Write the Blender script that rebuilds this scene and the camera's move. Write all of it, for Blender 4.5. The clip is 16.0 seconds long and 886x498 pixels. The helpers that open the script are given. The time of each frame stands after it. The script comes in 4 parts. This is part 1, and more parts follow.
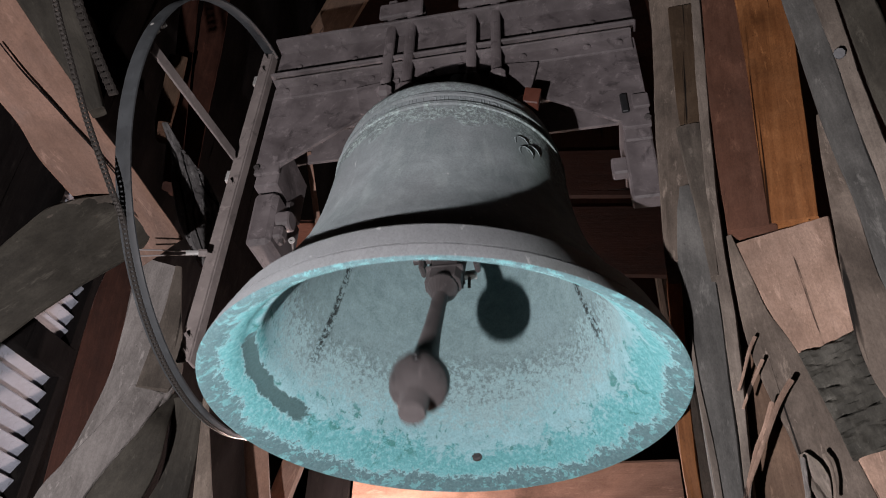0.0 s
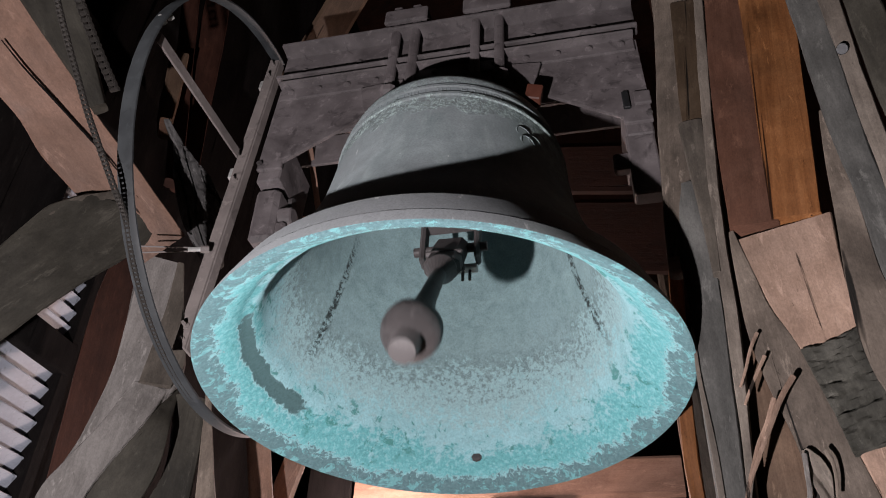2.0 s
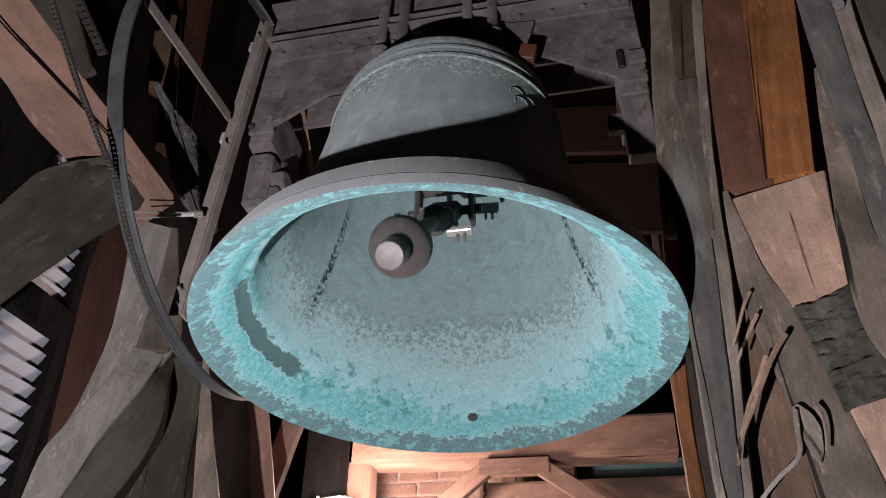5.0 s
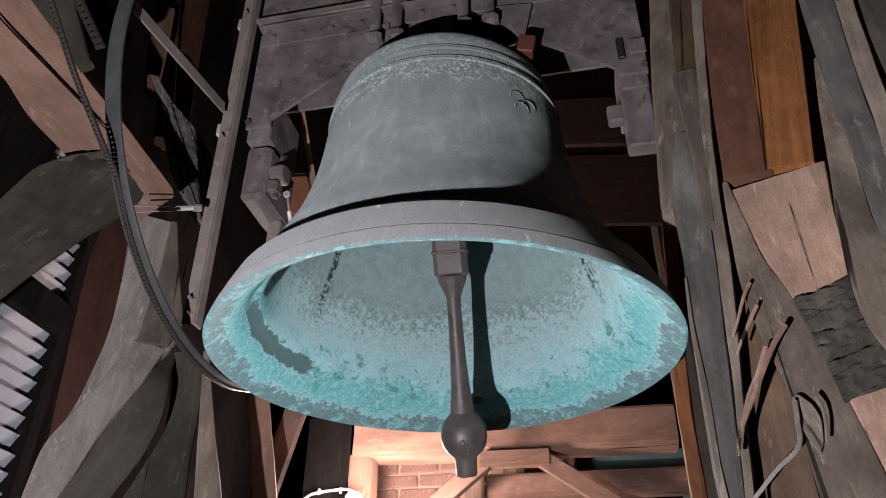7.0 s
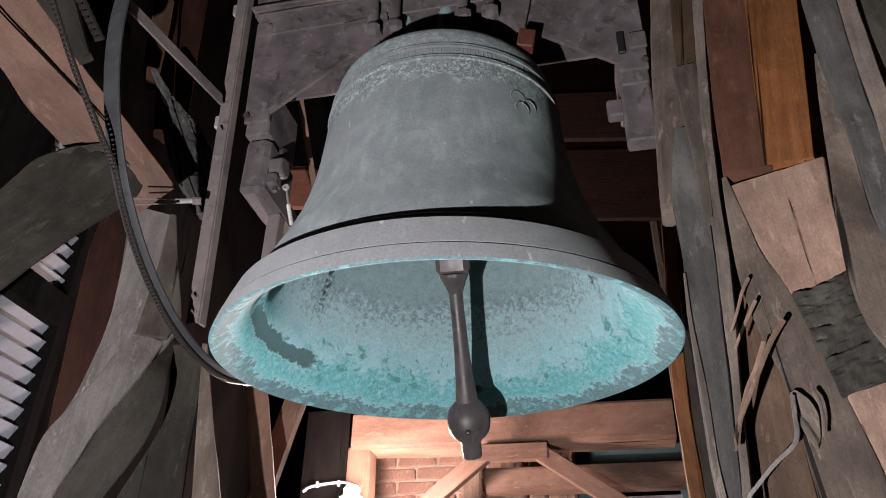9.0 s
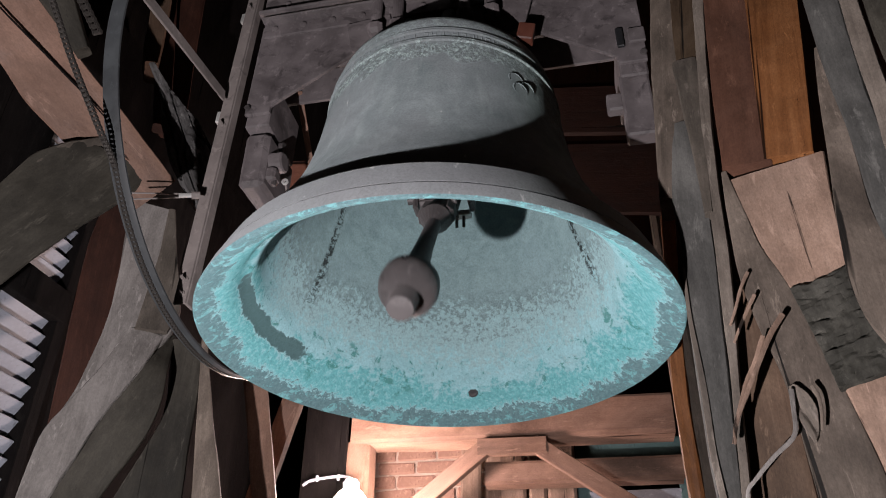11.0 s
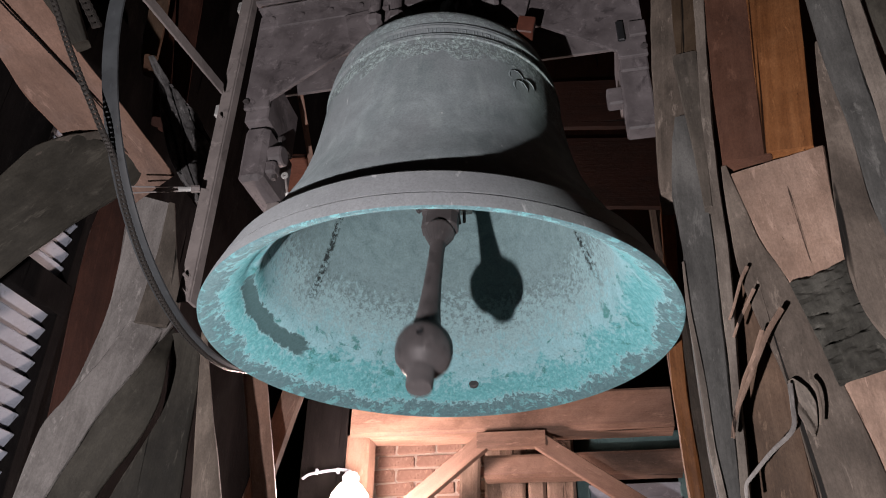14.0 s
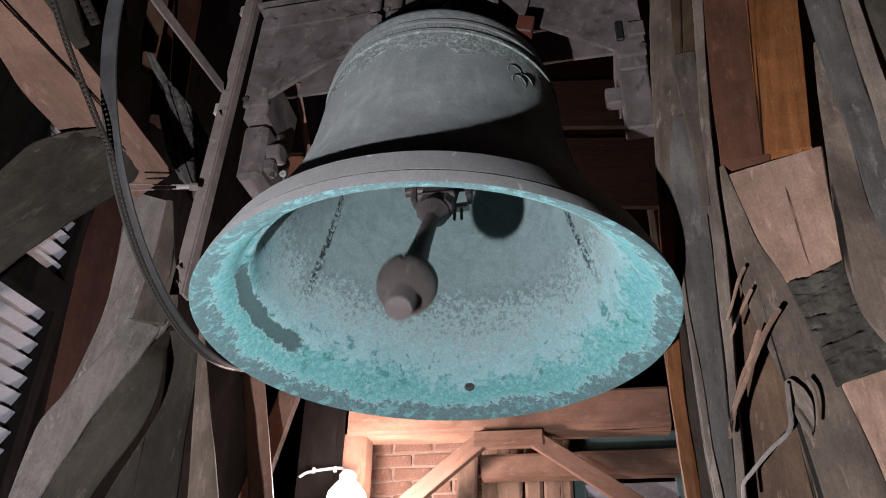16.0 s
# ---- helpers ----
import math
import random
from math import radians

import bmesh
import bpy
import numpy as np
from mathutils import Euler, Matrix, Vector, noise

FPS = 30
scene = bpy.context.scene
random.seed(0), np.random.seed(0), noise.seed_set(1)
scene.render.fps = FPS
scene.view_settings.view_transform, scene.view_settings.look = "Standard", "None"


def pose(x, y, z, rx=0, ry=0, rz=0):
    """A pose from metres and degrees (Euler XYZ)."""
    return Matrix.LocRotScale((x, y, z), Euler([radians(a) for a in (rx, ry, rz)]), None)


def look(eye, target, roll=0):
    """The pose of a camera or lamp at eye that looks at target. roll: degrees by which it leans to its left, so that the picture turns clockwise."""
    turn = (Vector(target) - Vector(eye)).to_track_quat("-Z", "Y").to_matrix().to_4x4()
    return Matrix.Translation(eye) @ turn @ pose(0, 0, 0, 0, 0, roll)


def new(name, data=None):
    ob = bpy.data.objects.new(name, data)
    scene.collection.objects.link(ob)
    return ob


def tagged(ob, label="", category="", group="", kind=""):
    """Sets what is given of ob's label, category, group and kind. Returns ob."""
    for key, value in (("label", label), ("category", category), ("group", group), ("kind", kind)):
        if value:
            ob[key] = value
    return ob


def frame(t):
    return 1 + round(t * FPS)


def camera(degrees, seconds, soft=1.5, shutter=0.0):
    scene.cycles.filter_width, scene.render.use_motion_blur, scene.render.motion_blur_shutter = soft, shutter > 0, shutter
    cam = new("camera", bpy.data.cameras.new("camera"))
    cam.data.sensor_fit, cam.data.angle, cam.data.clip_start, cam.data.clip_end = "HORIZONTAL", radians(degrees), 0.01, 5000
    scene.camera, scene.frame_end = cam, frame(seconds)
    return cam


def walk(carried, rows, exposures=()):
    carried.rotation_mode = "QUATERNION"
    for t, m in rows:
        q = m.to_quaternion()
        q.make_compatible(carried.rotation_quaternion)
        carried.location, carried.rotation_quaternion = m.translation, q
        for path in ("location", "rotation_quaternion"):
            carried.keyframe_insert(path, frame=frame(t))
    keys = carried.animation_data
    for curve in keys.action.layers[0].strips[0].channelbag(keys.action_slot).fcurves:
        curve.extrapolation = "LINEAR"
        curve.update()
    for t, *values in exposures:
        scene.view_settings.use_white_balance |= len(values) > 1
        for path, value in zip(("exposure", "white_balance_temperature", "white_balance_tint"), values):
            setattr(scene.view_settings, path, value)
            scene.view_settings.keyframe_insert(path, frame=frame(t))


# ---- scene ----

# ---------------- camera ----------------
cam = camera(61.37, 16.0, soft=1.0, shutter=0.4)


def view(yaw, pitch, roll):
    return pose(0, 0, 1.6, 0, 0, yaw) @ pose(0, 0, 0, 90 + pitch, 0, 0) @ pose(0, 0, 0, 0, 0, roll)


walk(cam, [
    (0.0, view(12.538, 35.916, 1.516)),
    (0.5, view(12.622, 35.731, 1.403)),
    (1.0, view(12.622, 35.650, 1.463)),
    (1.5, view(12.622, 35.521, 1.629)),
    (2.0, view(12.705, 35.628, 1.567)),
    (2.5, view(12.630, 35.265, 1.100)),
    (3.0, view(12.447, 34.213, 0.878)),
    (3.5, view(12.340, 33.514, 0.895)),
    (4.0, view(12.257, 33.230, 0.850)),
    (6.5, view(12.074, 32.226, 0.384)),
    (7.0, view(12.098, 32.189, 0.351)),
    (7.5, view(12.107, 32.220, 0.624)),
    (8.0, view(12.132, 32.029, 0.634)),
    (8.5, view(12.140, 31.861, 0.651)),
    (9.0, view(12.007, 31.730, 0.562)),
    (11.5, view(11.933, 31.233, 0.493)),
    (12.0, view(11.924, 31.126, 0.547)),
    (12.5, view(11.899, 30.910, 0.611)),
    (13.0, view(11.883, 30.886, 0.602)),
    (13.5, view(11.924, 30.848, 0.516)),
    (14.0, view(11.907, 30.843, 0.556)),
    (14.5, view(12.007, 30.842, 0.696)),
    (15.0, view(12.124, 30.824, 0.707)),
    (15.5, view(11.973, 30.775, 0.697)),
    (16.0, view(11.733, 30.764, 0.723)),
], exposures=[(0.0, 0.04), (2.0, 0.09), (4.0, -0.02), (8.0, 0.0), (14.0, -0.11), (16.0, -0.11)])

# ---------------- light ----------------
world = bpy.data.worlds.new("world")
scene.world = world
world.use_nodes = True
wn = world.node_tree
sky = wn.nodes.new("ShaderNodeTexSky")
sky.sky_type, sky.sun_disc, sky.sun_elevation, sky.sun_rotation = "NISHITA", False, radians(25), radians(120)
wn.links.new(sky.outputs[0], wn.nodes["Background"].inputs[0])
wn.nodes["Background"].inputs[1].default_value = 0.12


def lamp(name, kind, place, energy, color, size, target=None):
    data = bpy.data.lights.new(name, kind)
    data.energy, data.color = energy, color
    if kind == "AREA":
        data.shape, data.size = "DISK", size
    else:
        data.shadow_soft_size = size
    ob = new(name, data)
    ob.matrix_world = look(place, target) if target else pose(*place)
    return ob


KEY = (-0.62, 0.0, 1.06)
key = lamp("work_light", "SPOT", KEY, 330, (1.0, 0.925, 0.95), 0.016, (-0.30, 1.87, 2.90))
key.data.spot_size, key.data.spot_blend = radians(120), 0.5


# ---------------- materials ----------------
def material(name, build):
    m = bpy.data.materials.new(name)
    m.use_nodes = True
    nt = m.node_tree
    build(nt, nt.nodes["Principled BSDF"])
    return m


def node(nt, kind, **values):
    n = nt.nodes.new(kind)
    for key_name, value in values.items():
        n.inputs[key_name.replace("_", " ")].default_value = value
    return n


def ramp(nt, source, stops, ease="LINEAR"):
    n = nt.nodes.new("ShaderNodeValToRGB")
    n.color_ramp.interpolation = ease
    e = n.color_ramp.elements
    while len(e) < len(stops):
        e.new(0.5)
    for el, (p, c) in zip(e, stops):
        el.position, el.color = p, (*c, 1) if len(c) == 3 else c
    nt.links.new(source, n.inputs[0])
    return n.outputs[0]


def grey(p, v):
    return (p, (v, v, v))


def mix(nt, fac, a, b, kind="MIX"):
    n = nt.nodes.new("ShaderNodeMix")
    n.data_type, n.blend_type = "RGBA", kind
    for i, v in ((0, fac), (6, a), (7, b)):
        if hasattr(v, "is_linked"):
            nt.links.new(v, n.inputs[i])
        elif i == 0:
            n.inputs[0].default_value = v
        else:
            n.inputs[i].default_value = (*v, 1)
    return n.outputs[2]


def coords(nt, scale=(1, 1, 1), which="Object"):
    tc = nt.nodes.new("ShaderNodeTexCoord")
    mp = nt.nodes.new("ShaderNodeMapping")
    mp.inputs["Scale"].default_value = scale
    nt.links.new(tc.outputs[which], mp.inputs[0])
    return mp.outputs[0]


def noise_tex(nt, vec, scale, detail=6.0, rough=0.6, distortion=0.0):
    n = node(nt, "ShaderNodeTexNoise", Scale=scale, Detail=detail, Roughness=rough, Distortion=distortion)
    nt.links.new(vec, n.inputs["Vector"])
    return n.outputs["Fac"]


def bump(nt, bsdf, height, strength, distance=0.01, below=None):
    b = node(nt, "ShaderNodeBump", Strength=strength, Distance=distance)
    nt.links.new(height, b.inputs["Height"])
    if below is not None:
        nt.links.new(below, b.inputs["Normal"])
    nt.links.new(b.outputs[0], bsdf.inputs["Normal"])
    return b.outputs[0]


def wood(name, dark, mid, light, gloss=0.75, relief=0.5, figure=0.55, sheen=0.3):
    """Old timber; the grain runs along the object's own z axis. figure: how strongly the grain shows."""
    def build(nt, bsdf):
        info = nt.nodes.new("ShaderNodeObjectInfo")
        tc = nt.nodes.new("ShaderNodeTexCoord")
        sc = nt.nodes.new("ShaderNodeVectorMath")
        sc.operation = "SCALE"
        nt.links.new(info.outputs["Random"], sc.inputs[0])
        sc.inputs["Scale"].default_value = 37.0
        off = nt.nodes.new("ShaderNodeVectorMath")
        off.operation = "ADD"
        nt.links.new(tc.outputs["Object"], off.inputs[0])
        nt.links.new(sc.outputs[0], off.inputs[1])

        def stretched(k):
            mp = nt.nodes.new("ShaderNodeMapping")
            mp.inputs["Scale"].default_value = (1, 1, k)
            nt.links.new(off.outputs[0], mp.inputs[0])
            return mp.outputs[0]
        grain = noise_tex(nt, stretched(0.05), 60, 9, 0.7, 0.5)
        blot = noise_tex(nt, stretched(0.55), 6.5, 9, 0.66, 0.5)
        dust = noise_tex(nt, stretched(0.7), 15, 8, 0.7, 0.3)
        fleck = noise_tex(nt, stretched(0.5), 85, 4, 0.7)
        c = ramp(nt, blot, [(0.30, dark), (0.52, mid), (0.74, light)])
        g = ramp(nt, grain, [(0.30, dark), (0.52, mid), (0.75, light)])
        c = mix(nt, figure, c, g)
        c = mix(nt, ramp(nt, dust, [grey(0.50, 0), grey(0.72, 0.45)]), c, light)
        c = mix(nt, ramp(nt, fleck, [grey(0.66, 0), grey(0.74, 0.7)]), c, tuple(x * 0.35 for x in dark))
        stain = noise_tex(nt, stretched(0.4), 3.0, 8, 0.62, 0.8)
        c = mix(nt, 1.0, c, ramp(nt, stain, [grey(0.34, 0.50), grey(0.47, 0.92), grey(0.55, 1.08), grey(0.66, 1.42)]), "MULTIPLY")
        scuff = noise_tex(nt, stretched(0.25), 32, 7, 0.75, 0.4)
        c = mix(nt, ramp(nt, scuff, [grey(0.58, 0), grey(0.66, 0.55)]), c, tuple(min(x * 1.35, 0.8) for x in light))
        grit = noise_tex(nt, stretched(0.6), 210, 4, 0.75)
        c = mix(nt, 1.0, c, ramp(nt, grit, [grey(0.34, 0.84), grey(0.5, 1.0), grey(0.68, 1.16)]), "MULTIPLY")
        line = noise_tex(nt, stretched(0.035), 13, 4, 0.55, 0.7)
        crack = ramp(nt, line, [grey(0.318, 0), grey(0.336, 1)])
        c = mix(nt, crack, tuple(x * 0.15 for x in dark), c)
        nt.links.new(c, bsdf.inputs["Base Color"])
        nt.links.new(ramp(nt, dust, [grey(0.3, gloss - 0.1), grey(0.7, gloss + 0.12)]), bsdf.inputs["Roughness"])
        bsdf.inputs["Specular IOR Level"].default_value = sheen
        bsdf.inputs["Diffuse Roughness"].default_value = 1.0
        b1 = bump(nt, bsdf, grain, relief * 0.7, 0.005)
        b2 = bump(nt, bsdf, dust, relief, 0.008, b1)
        bump(nt, bsdf, crack, 0.8, 0.012, b2)
    return material(name, build)


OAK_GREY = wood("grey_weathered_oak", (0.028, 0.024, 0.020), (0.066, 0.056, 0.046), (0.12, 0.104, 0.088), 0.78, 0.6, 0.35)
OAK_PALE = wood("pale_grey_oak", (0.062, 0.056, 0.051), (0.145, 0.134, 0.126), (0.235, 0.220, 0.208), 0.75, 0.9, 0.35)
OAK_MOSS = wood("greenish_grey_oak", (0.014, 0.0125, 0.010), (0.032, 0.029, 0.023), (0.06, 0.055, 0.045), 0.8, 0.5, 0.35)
OAK_EDGE = wood("brown_grey_oak_edge", (0.055, 0.046, 0.038), (0.125, 0.105, 0.088), (0.20, 0.172, 0.146), 0.75, 0.8, 0.4)
OAK_SIDE = wood("weathered_brown_grey_oak", (0.045, 0.037, 0.030), (0.118, 0.095, 0.077), (0.21, 0.172, 0.142), 0.78, 0.9, 0.25)
OAK_SLATE = wood("dark_grey_oak", (0.028, 0.028, 0.026), (0.068, 0.067, 0.063), (0.12, 0.118, 0.11), 0.78, 0.6, 0.35)
OAK_DEEP = wood("deep_red_brown_timber", (0.018, 0.0065, 0.004), (0.038, 0.014, 0.009), (0.065, 0.026, 0.017))
OAK_SHADOWED = wood("shadowed_umber_oak", (0.016, 0.010, 0.006), (0.034, 0.022, 0.013), (0.060, 0.042, 0.028), 0.78, 0.6, 0.3)
OAK_RUST = wood("rust_red_timber", (0.09, 0.03, 0.016), (0.14, 0.05, 0.028), (0.19, 0.075, 0.045))
OAK_BROWN = wood("brown_oak", (0.050, 0.030, 0.020), (0.095, 0.060, 0.040), (0.15, 0.102, 0.07))
OAK_TAN = wood("tan_grey_oak", (0.105, 0.068, 0.050), (0.225, 0.152, 0.114), (0.33, 0.235, 0.185), 0.78, 0.9, 0.3)
OAK_ORANGE = wood("orange_pine", (0.085, 0.030, 0.010), (0.175, 0.070, 0.025), (0.25, 0.112, 0.044), 0.6, 0.25, 0.7)
OAK_MAROON = wood("red_brown_pine", (0.044, 0.019, 0.011), (0.074, 0.034, 0.022), (0.108, 0.053, 0.035), 0.7, 0.3, 0.5)
OAK_PINK = wood("planed_pinkish_timber", (0.13, 0.072, 0.048), (0.195, 0.116, 0.084), (0.26, 0.165, 0.125), 0.65, 0.25, 0.35)
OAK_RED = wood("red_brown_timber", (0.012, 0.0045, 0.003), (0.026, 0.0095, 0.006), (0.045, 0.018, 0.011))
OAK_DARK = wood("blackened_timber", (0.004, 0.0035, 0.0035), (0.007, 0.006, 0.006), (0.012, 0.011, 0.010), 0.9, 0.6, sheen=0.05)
OAK_BARK = wood("charred_cracked_timber", (0.012, 0.012, 0.012), (0.095, 0.091, 0.090), (0.22, 0.215, 0.21), 0.7, 1.0, 0.6)
ROUGH_OAK = wood("axe_hewn_oak", (0.006, 0.0058, 0.0048), (0.028, 0.027, 0.022), (0.095, 0.091, 0.078), 0.85, 1.0, 0.3)


def math_node(nt, op, a, b=0.0, c=0.0):
    n = nt.nodes.new("ShaderNodeMath")
    n.operation = op
    for i, v in enumerate((a, b, c)):
        if hasattr(v, "is_linked"):
            nt.links.new(v, n.inputs[i])
        else:
            n.inputs[i].default_value = v
    return n.outputs[0]


def height_of(nt, v):
    sep = nt.nodes.new("ShaderNodeSeparateXYZ")
    nt.links.new(v, sep.inputs[0])
    return sep.outputs


def band(nt, h, lo, hi, soft):
    """1 between the heights lo and hi."""
    up = math_node(nt, "MULTIPLY", math_node(nt, "SUBTRACT", h, lo), 1 / soft)
    down = math_node(nt, "MULTIPLY", math_node(nt, "SUBTRACT", hi, h), 1 / soft)
    n = math_node(nt, "MINIMUM", up, down)
    k = nt.nodes.new("ShaderNodeClamp")
    nt.links.new(n, k.inputs[0])
    return k.outputs[0]


def outer_patina(nt, bsdf):
    v = coords(nt)
    x, y, z = height_of(nt, v)
    h = math_node(nt, "ADD", z, 0.7862)
    fine = noise_tex(nt, v, 75, 8, 0.7)
    mid_n = noise_tex(nt, v, 11, 8, 0.6, 0.5)
    big = noise_tex(nt, coords(nt, (1, 1, 0.5)), 2.8, 5, 0.6, 0.3)
    streak = noise_tex(nt, coords(nt, (1, 1, 0.13)), 26, 5, 0.6, 0.2)
    c = ramp(nt, mid_n, [(0.3, (0.135, 0.165, 0.170)), (0.55, (0.182, 0.213, 0.220)), (0.75, (0.235, 0.275, 0.282))])
    c = mix(nt, ramp(nt, big, [grey(0.42, 0), grey(0.68, 0.7)]), c, (0.185, 0.200, 0.208))
    c = mix(nt, ramp(nt, streak, [grey(0.52, 0), grey(0.75, 0.40)]), c, (0.31, 0.36, 0.355))
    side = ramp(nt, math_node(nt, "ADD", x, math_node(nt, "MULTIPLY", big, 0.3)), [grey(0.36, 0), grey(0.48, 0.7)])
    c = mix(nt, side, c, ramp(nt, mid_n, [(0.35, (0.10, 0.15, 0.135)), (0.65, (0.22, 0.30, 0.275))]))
    # crusty frieze under the inscription and crusted shoulder
    wob = math_node(nt, "ADD", h, math_node(nt, "MULTIPLY", math_node(nt, "SUBTRACT", mid_n, 0.5), 0.22))
    frieze = band(nt, wob, 0.692, 0.80, 0.03)
    crust = noise_tex(nt, v, 80, 6, 0.8, 0.9)
    top = band(nt, wob, 0.84, 0.95, 0.02)
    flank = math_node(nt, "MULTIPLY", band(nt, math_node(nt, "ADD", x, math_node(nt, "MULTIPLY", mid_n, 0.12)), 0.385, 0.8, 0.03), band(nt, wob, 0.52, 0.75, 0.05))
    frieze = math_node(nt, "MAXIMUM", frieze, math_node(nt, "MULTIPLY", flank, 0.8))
    spots = math_node(nt, "MULTIPLY", ramp(nt, crust, [grey(0.47, 0), grey(0.57, 1)]), math_node(nt, "MAXIMUM", frieze, math_node(nt, "MULTIPLY", top, 0.45)))
    c = mix(nt, math_node(nt, "MULTIPLY", frieze, 0.15), c, (0.17, 0.22, 0.215))
    c = mix(nt, spots, c, (0.40, 0.50, 0.49))
    # pale runs and droppings, on waist and lip
    vs = coords(nt, (1, 1, 0.34))
    drop = noise_tex(nt, vs, 46, 2, 0.4, 0.2)
    c = mix(nt, ramp(nt, drop, [grey(0.735, 0), grey(0.77, 0.6)]), c, (0.46, 0.48, 0.47))
    speck = noise_tex(nt, v, 48, 2, 0.5)
    c = mix(nt, ramp(nt, speck, [grey(0.755, 0), grey(0.785, 0.5)]), c, (0.38, 0.42, 0.41))
    lip = band(nt, h, -0.01, 0.135, 0.01)
    c = mix(nt, math_node(nt, "MULTIPLY", lip, 0.6), c, (0.225, 0.228, 0.236))
    runs = noise_tex(nt, coords(nt, (1, 1, 0.10)), 42, 3, 0.5)
    c = mix(nt, math_node(nt, "MULTIPLY", ramp(nt, runs, [grey(0.68, 0), grey(0.73, 0.75)]), lip), c, (0.40, 0.42, 0.42))
    grit = noise_tex(nt, v, 170, 5, 0.75)
    c = mix(nt, 1.0, c, ramp(nt, grit, [grey(0.34, 0.80), grey(0.5, 0.99), grey(0.68, 1.16)]), "MULTIPLY")
    nt.links.new(c, bsdf.inputs["Base Color"])
    nt.links.new(ramp(nt, mid_n, [grey(0.3, 0.58), grey(0.7, 0.75)]), bsdf.inputs["Roughness"])
    bsdf.inputs["Specular IOR Level"].default_value = 0.4
    bsdf.inputs["Diffuse Roughness"].default_value = 1.0
    b1 = bump(nt, bsdf, fine, 0.12, 0.003)
    rel = math_node(nt, "MULTIPLY", ramp(nt, crust, [grey(0.42, 0), grey(0.56, 1)]), math_node(nt, "MAXIMUM", frieze, math_node(nt, "MULTIPLY", top, 0.25)))
    bump(nt, bsdf, rel, 0.55, 0.004, b1)


def inner_patina(nt, bsdf):
    v = coords(nt)
    x, y, z = height_of(nt, v)
    h0 = math_node(nt, "ADD", z, 0.7862)
    fine = noise_tex(nt, v, 95, 6, 0.7)
    speck = noise_tex(nt, v, 62, 7, 0.78, 0.4)
    mid_n = noise_tex(nt, v, 15, 9, 0.72, 0.6)
    big = noise_tex(nt, v, 3.6, 8, 0.68, 0.6)

    def centred(n, k):
        return math_node(nt, "MULTIPLY", math_node(nt, "SUBTRACT", n, 0.5), k)

    def over(base, value, soft):
        """1 where the rough-edged height lies under value."""
        d = math_node(nt, "MULTIPLY", math_node(nt, "SUBTRACT", value, base), 1 / soft)
        k = nt.nodes.new("ShaderNodeClamp")
        nt.links.new(d, k.inputs[0])
        return k.outputs[0]
    # heights with rough edges
    h = math_node(nt, "ADD", h0, centred(big, 0.34))
    h = math_node(nt, "ADD", h, centred(mid_n, 0.16))
    hs = math_node(nt, "ADD", h, centred(speck, 0.62))
    hl = math_node(nt, "ADD", math_node(nt, "ADD", h0, centred(big, 0.10)), math_node(nt, "ADD", centred(mid_n, 0.085), centred(speck, 0.085)))
    # bare grey-green wall
    c = ramp(nt, mid_n, [(0.32, (0.145, 0.220, 0.230)), (0.5, (0.195, 0.288, 0.298)), (0.68, (0.235, 0.340, 0.350))])
    c = mix(nt, ramp(nt, big, [grey(0.45, 0), grey(0.62, 0.5)]), c, (0.215, 0.312, 0.330))
    # scattered pale crust, thicker downwards
    pale = ramp(nt, fine, [(0.35, (0.30, 0.46, 0.48)), (0.65, (0.37, 0.57, 0.60))])
    c = mix(nt, math_node(nt, "MULTIPLY", over(hs, 0.315, 0.03), 0.55), c, pale)
    holes = math_node(nt, "MULTIPLY", ramp(nt, speck, [grey(0.51, 0), grey(0.58, 0.7)]), band(nt, h0, 0.20, 0.44, 0.10))
    c = mix(nt, holes, c, (0.125, 0.175, 0.182))
    blue = ramp(nt, mid_n, [(0.35, (0.22, 0.40, 0.43)), (0.6, (0.285, 0.50, 0.54))])
    c = mix(nt, math_node(nt, "MULTIPLY", over(hs, 0.205, 0.02), 0.92), c, blue)
    # turquoise of the sound bow
    teal = ramp(nt, speck, [(0.36, (0.070, 0.28, 0.29)), (0.5, (0.115, 0.385, 0.405)), (0.62, (0.24, 0.50, 0.53))])
    ht = math_node(nt, "ADD", math_node(nt, "ADD", h0, centred(big, 0.30)), math_node(nt, "ADD", centred(mid_n, 0.22), centred(speck, 0.20)))
    c = mix(nt, math_node(nt, "MULTIPLY", over(ht, 0.118, 0.03), 0.85), c, teal)
    spots = noise_tex(nt, v, 17, 9, 0.78, 0.7)
    dark = math_node(nt, "MULTIPLY", ramp(nt, spots, [grey(0.55, 0), grey(0.585, 0.85)]), band(nt, h, 0.03, 0.20, 0.04))
    c = mix(nt, dark, c, (0.050, 0.21, 0.195))
    # slate lip, its crumbling borders and islands of crust
    c = mix(nt, math_node(nt, "MULTIPLY", over(hl, 0.032, 0.004), 0.92), c, ramp(nt, fine, [(0.35, (0.080, 0.148, 0.162)), (0.65, (0.135, 0.220, 0.238))]))
    c = mix(nt, math_node(nt, "MULTIPLY", band(nt, hl, 0.027, 0.0345, 0.003), 0.75), c, (0.34, 0.55, 0.58))
    isle = math_node(nt, "MULTIPLY", ramp(nt, noise_tex(nt, v, 26, 9, 0.75, 0.6), [grey(0.535, 0), grey(0.56, 0.85)]), over(h0, 0.04, 0.02))
    c = mix(nt, isle, c, (0.17, 0.40, 0.42))
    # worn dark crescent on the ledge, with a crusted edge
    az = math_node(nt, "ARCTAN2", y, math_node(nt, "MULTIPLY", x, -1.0))
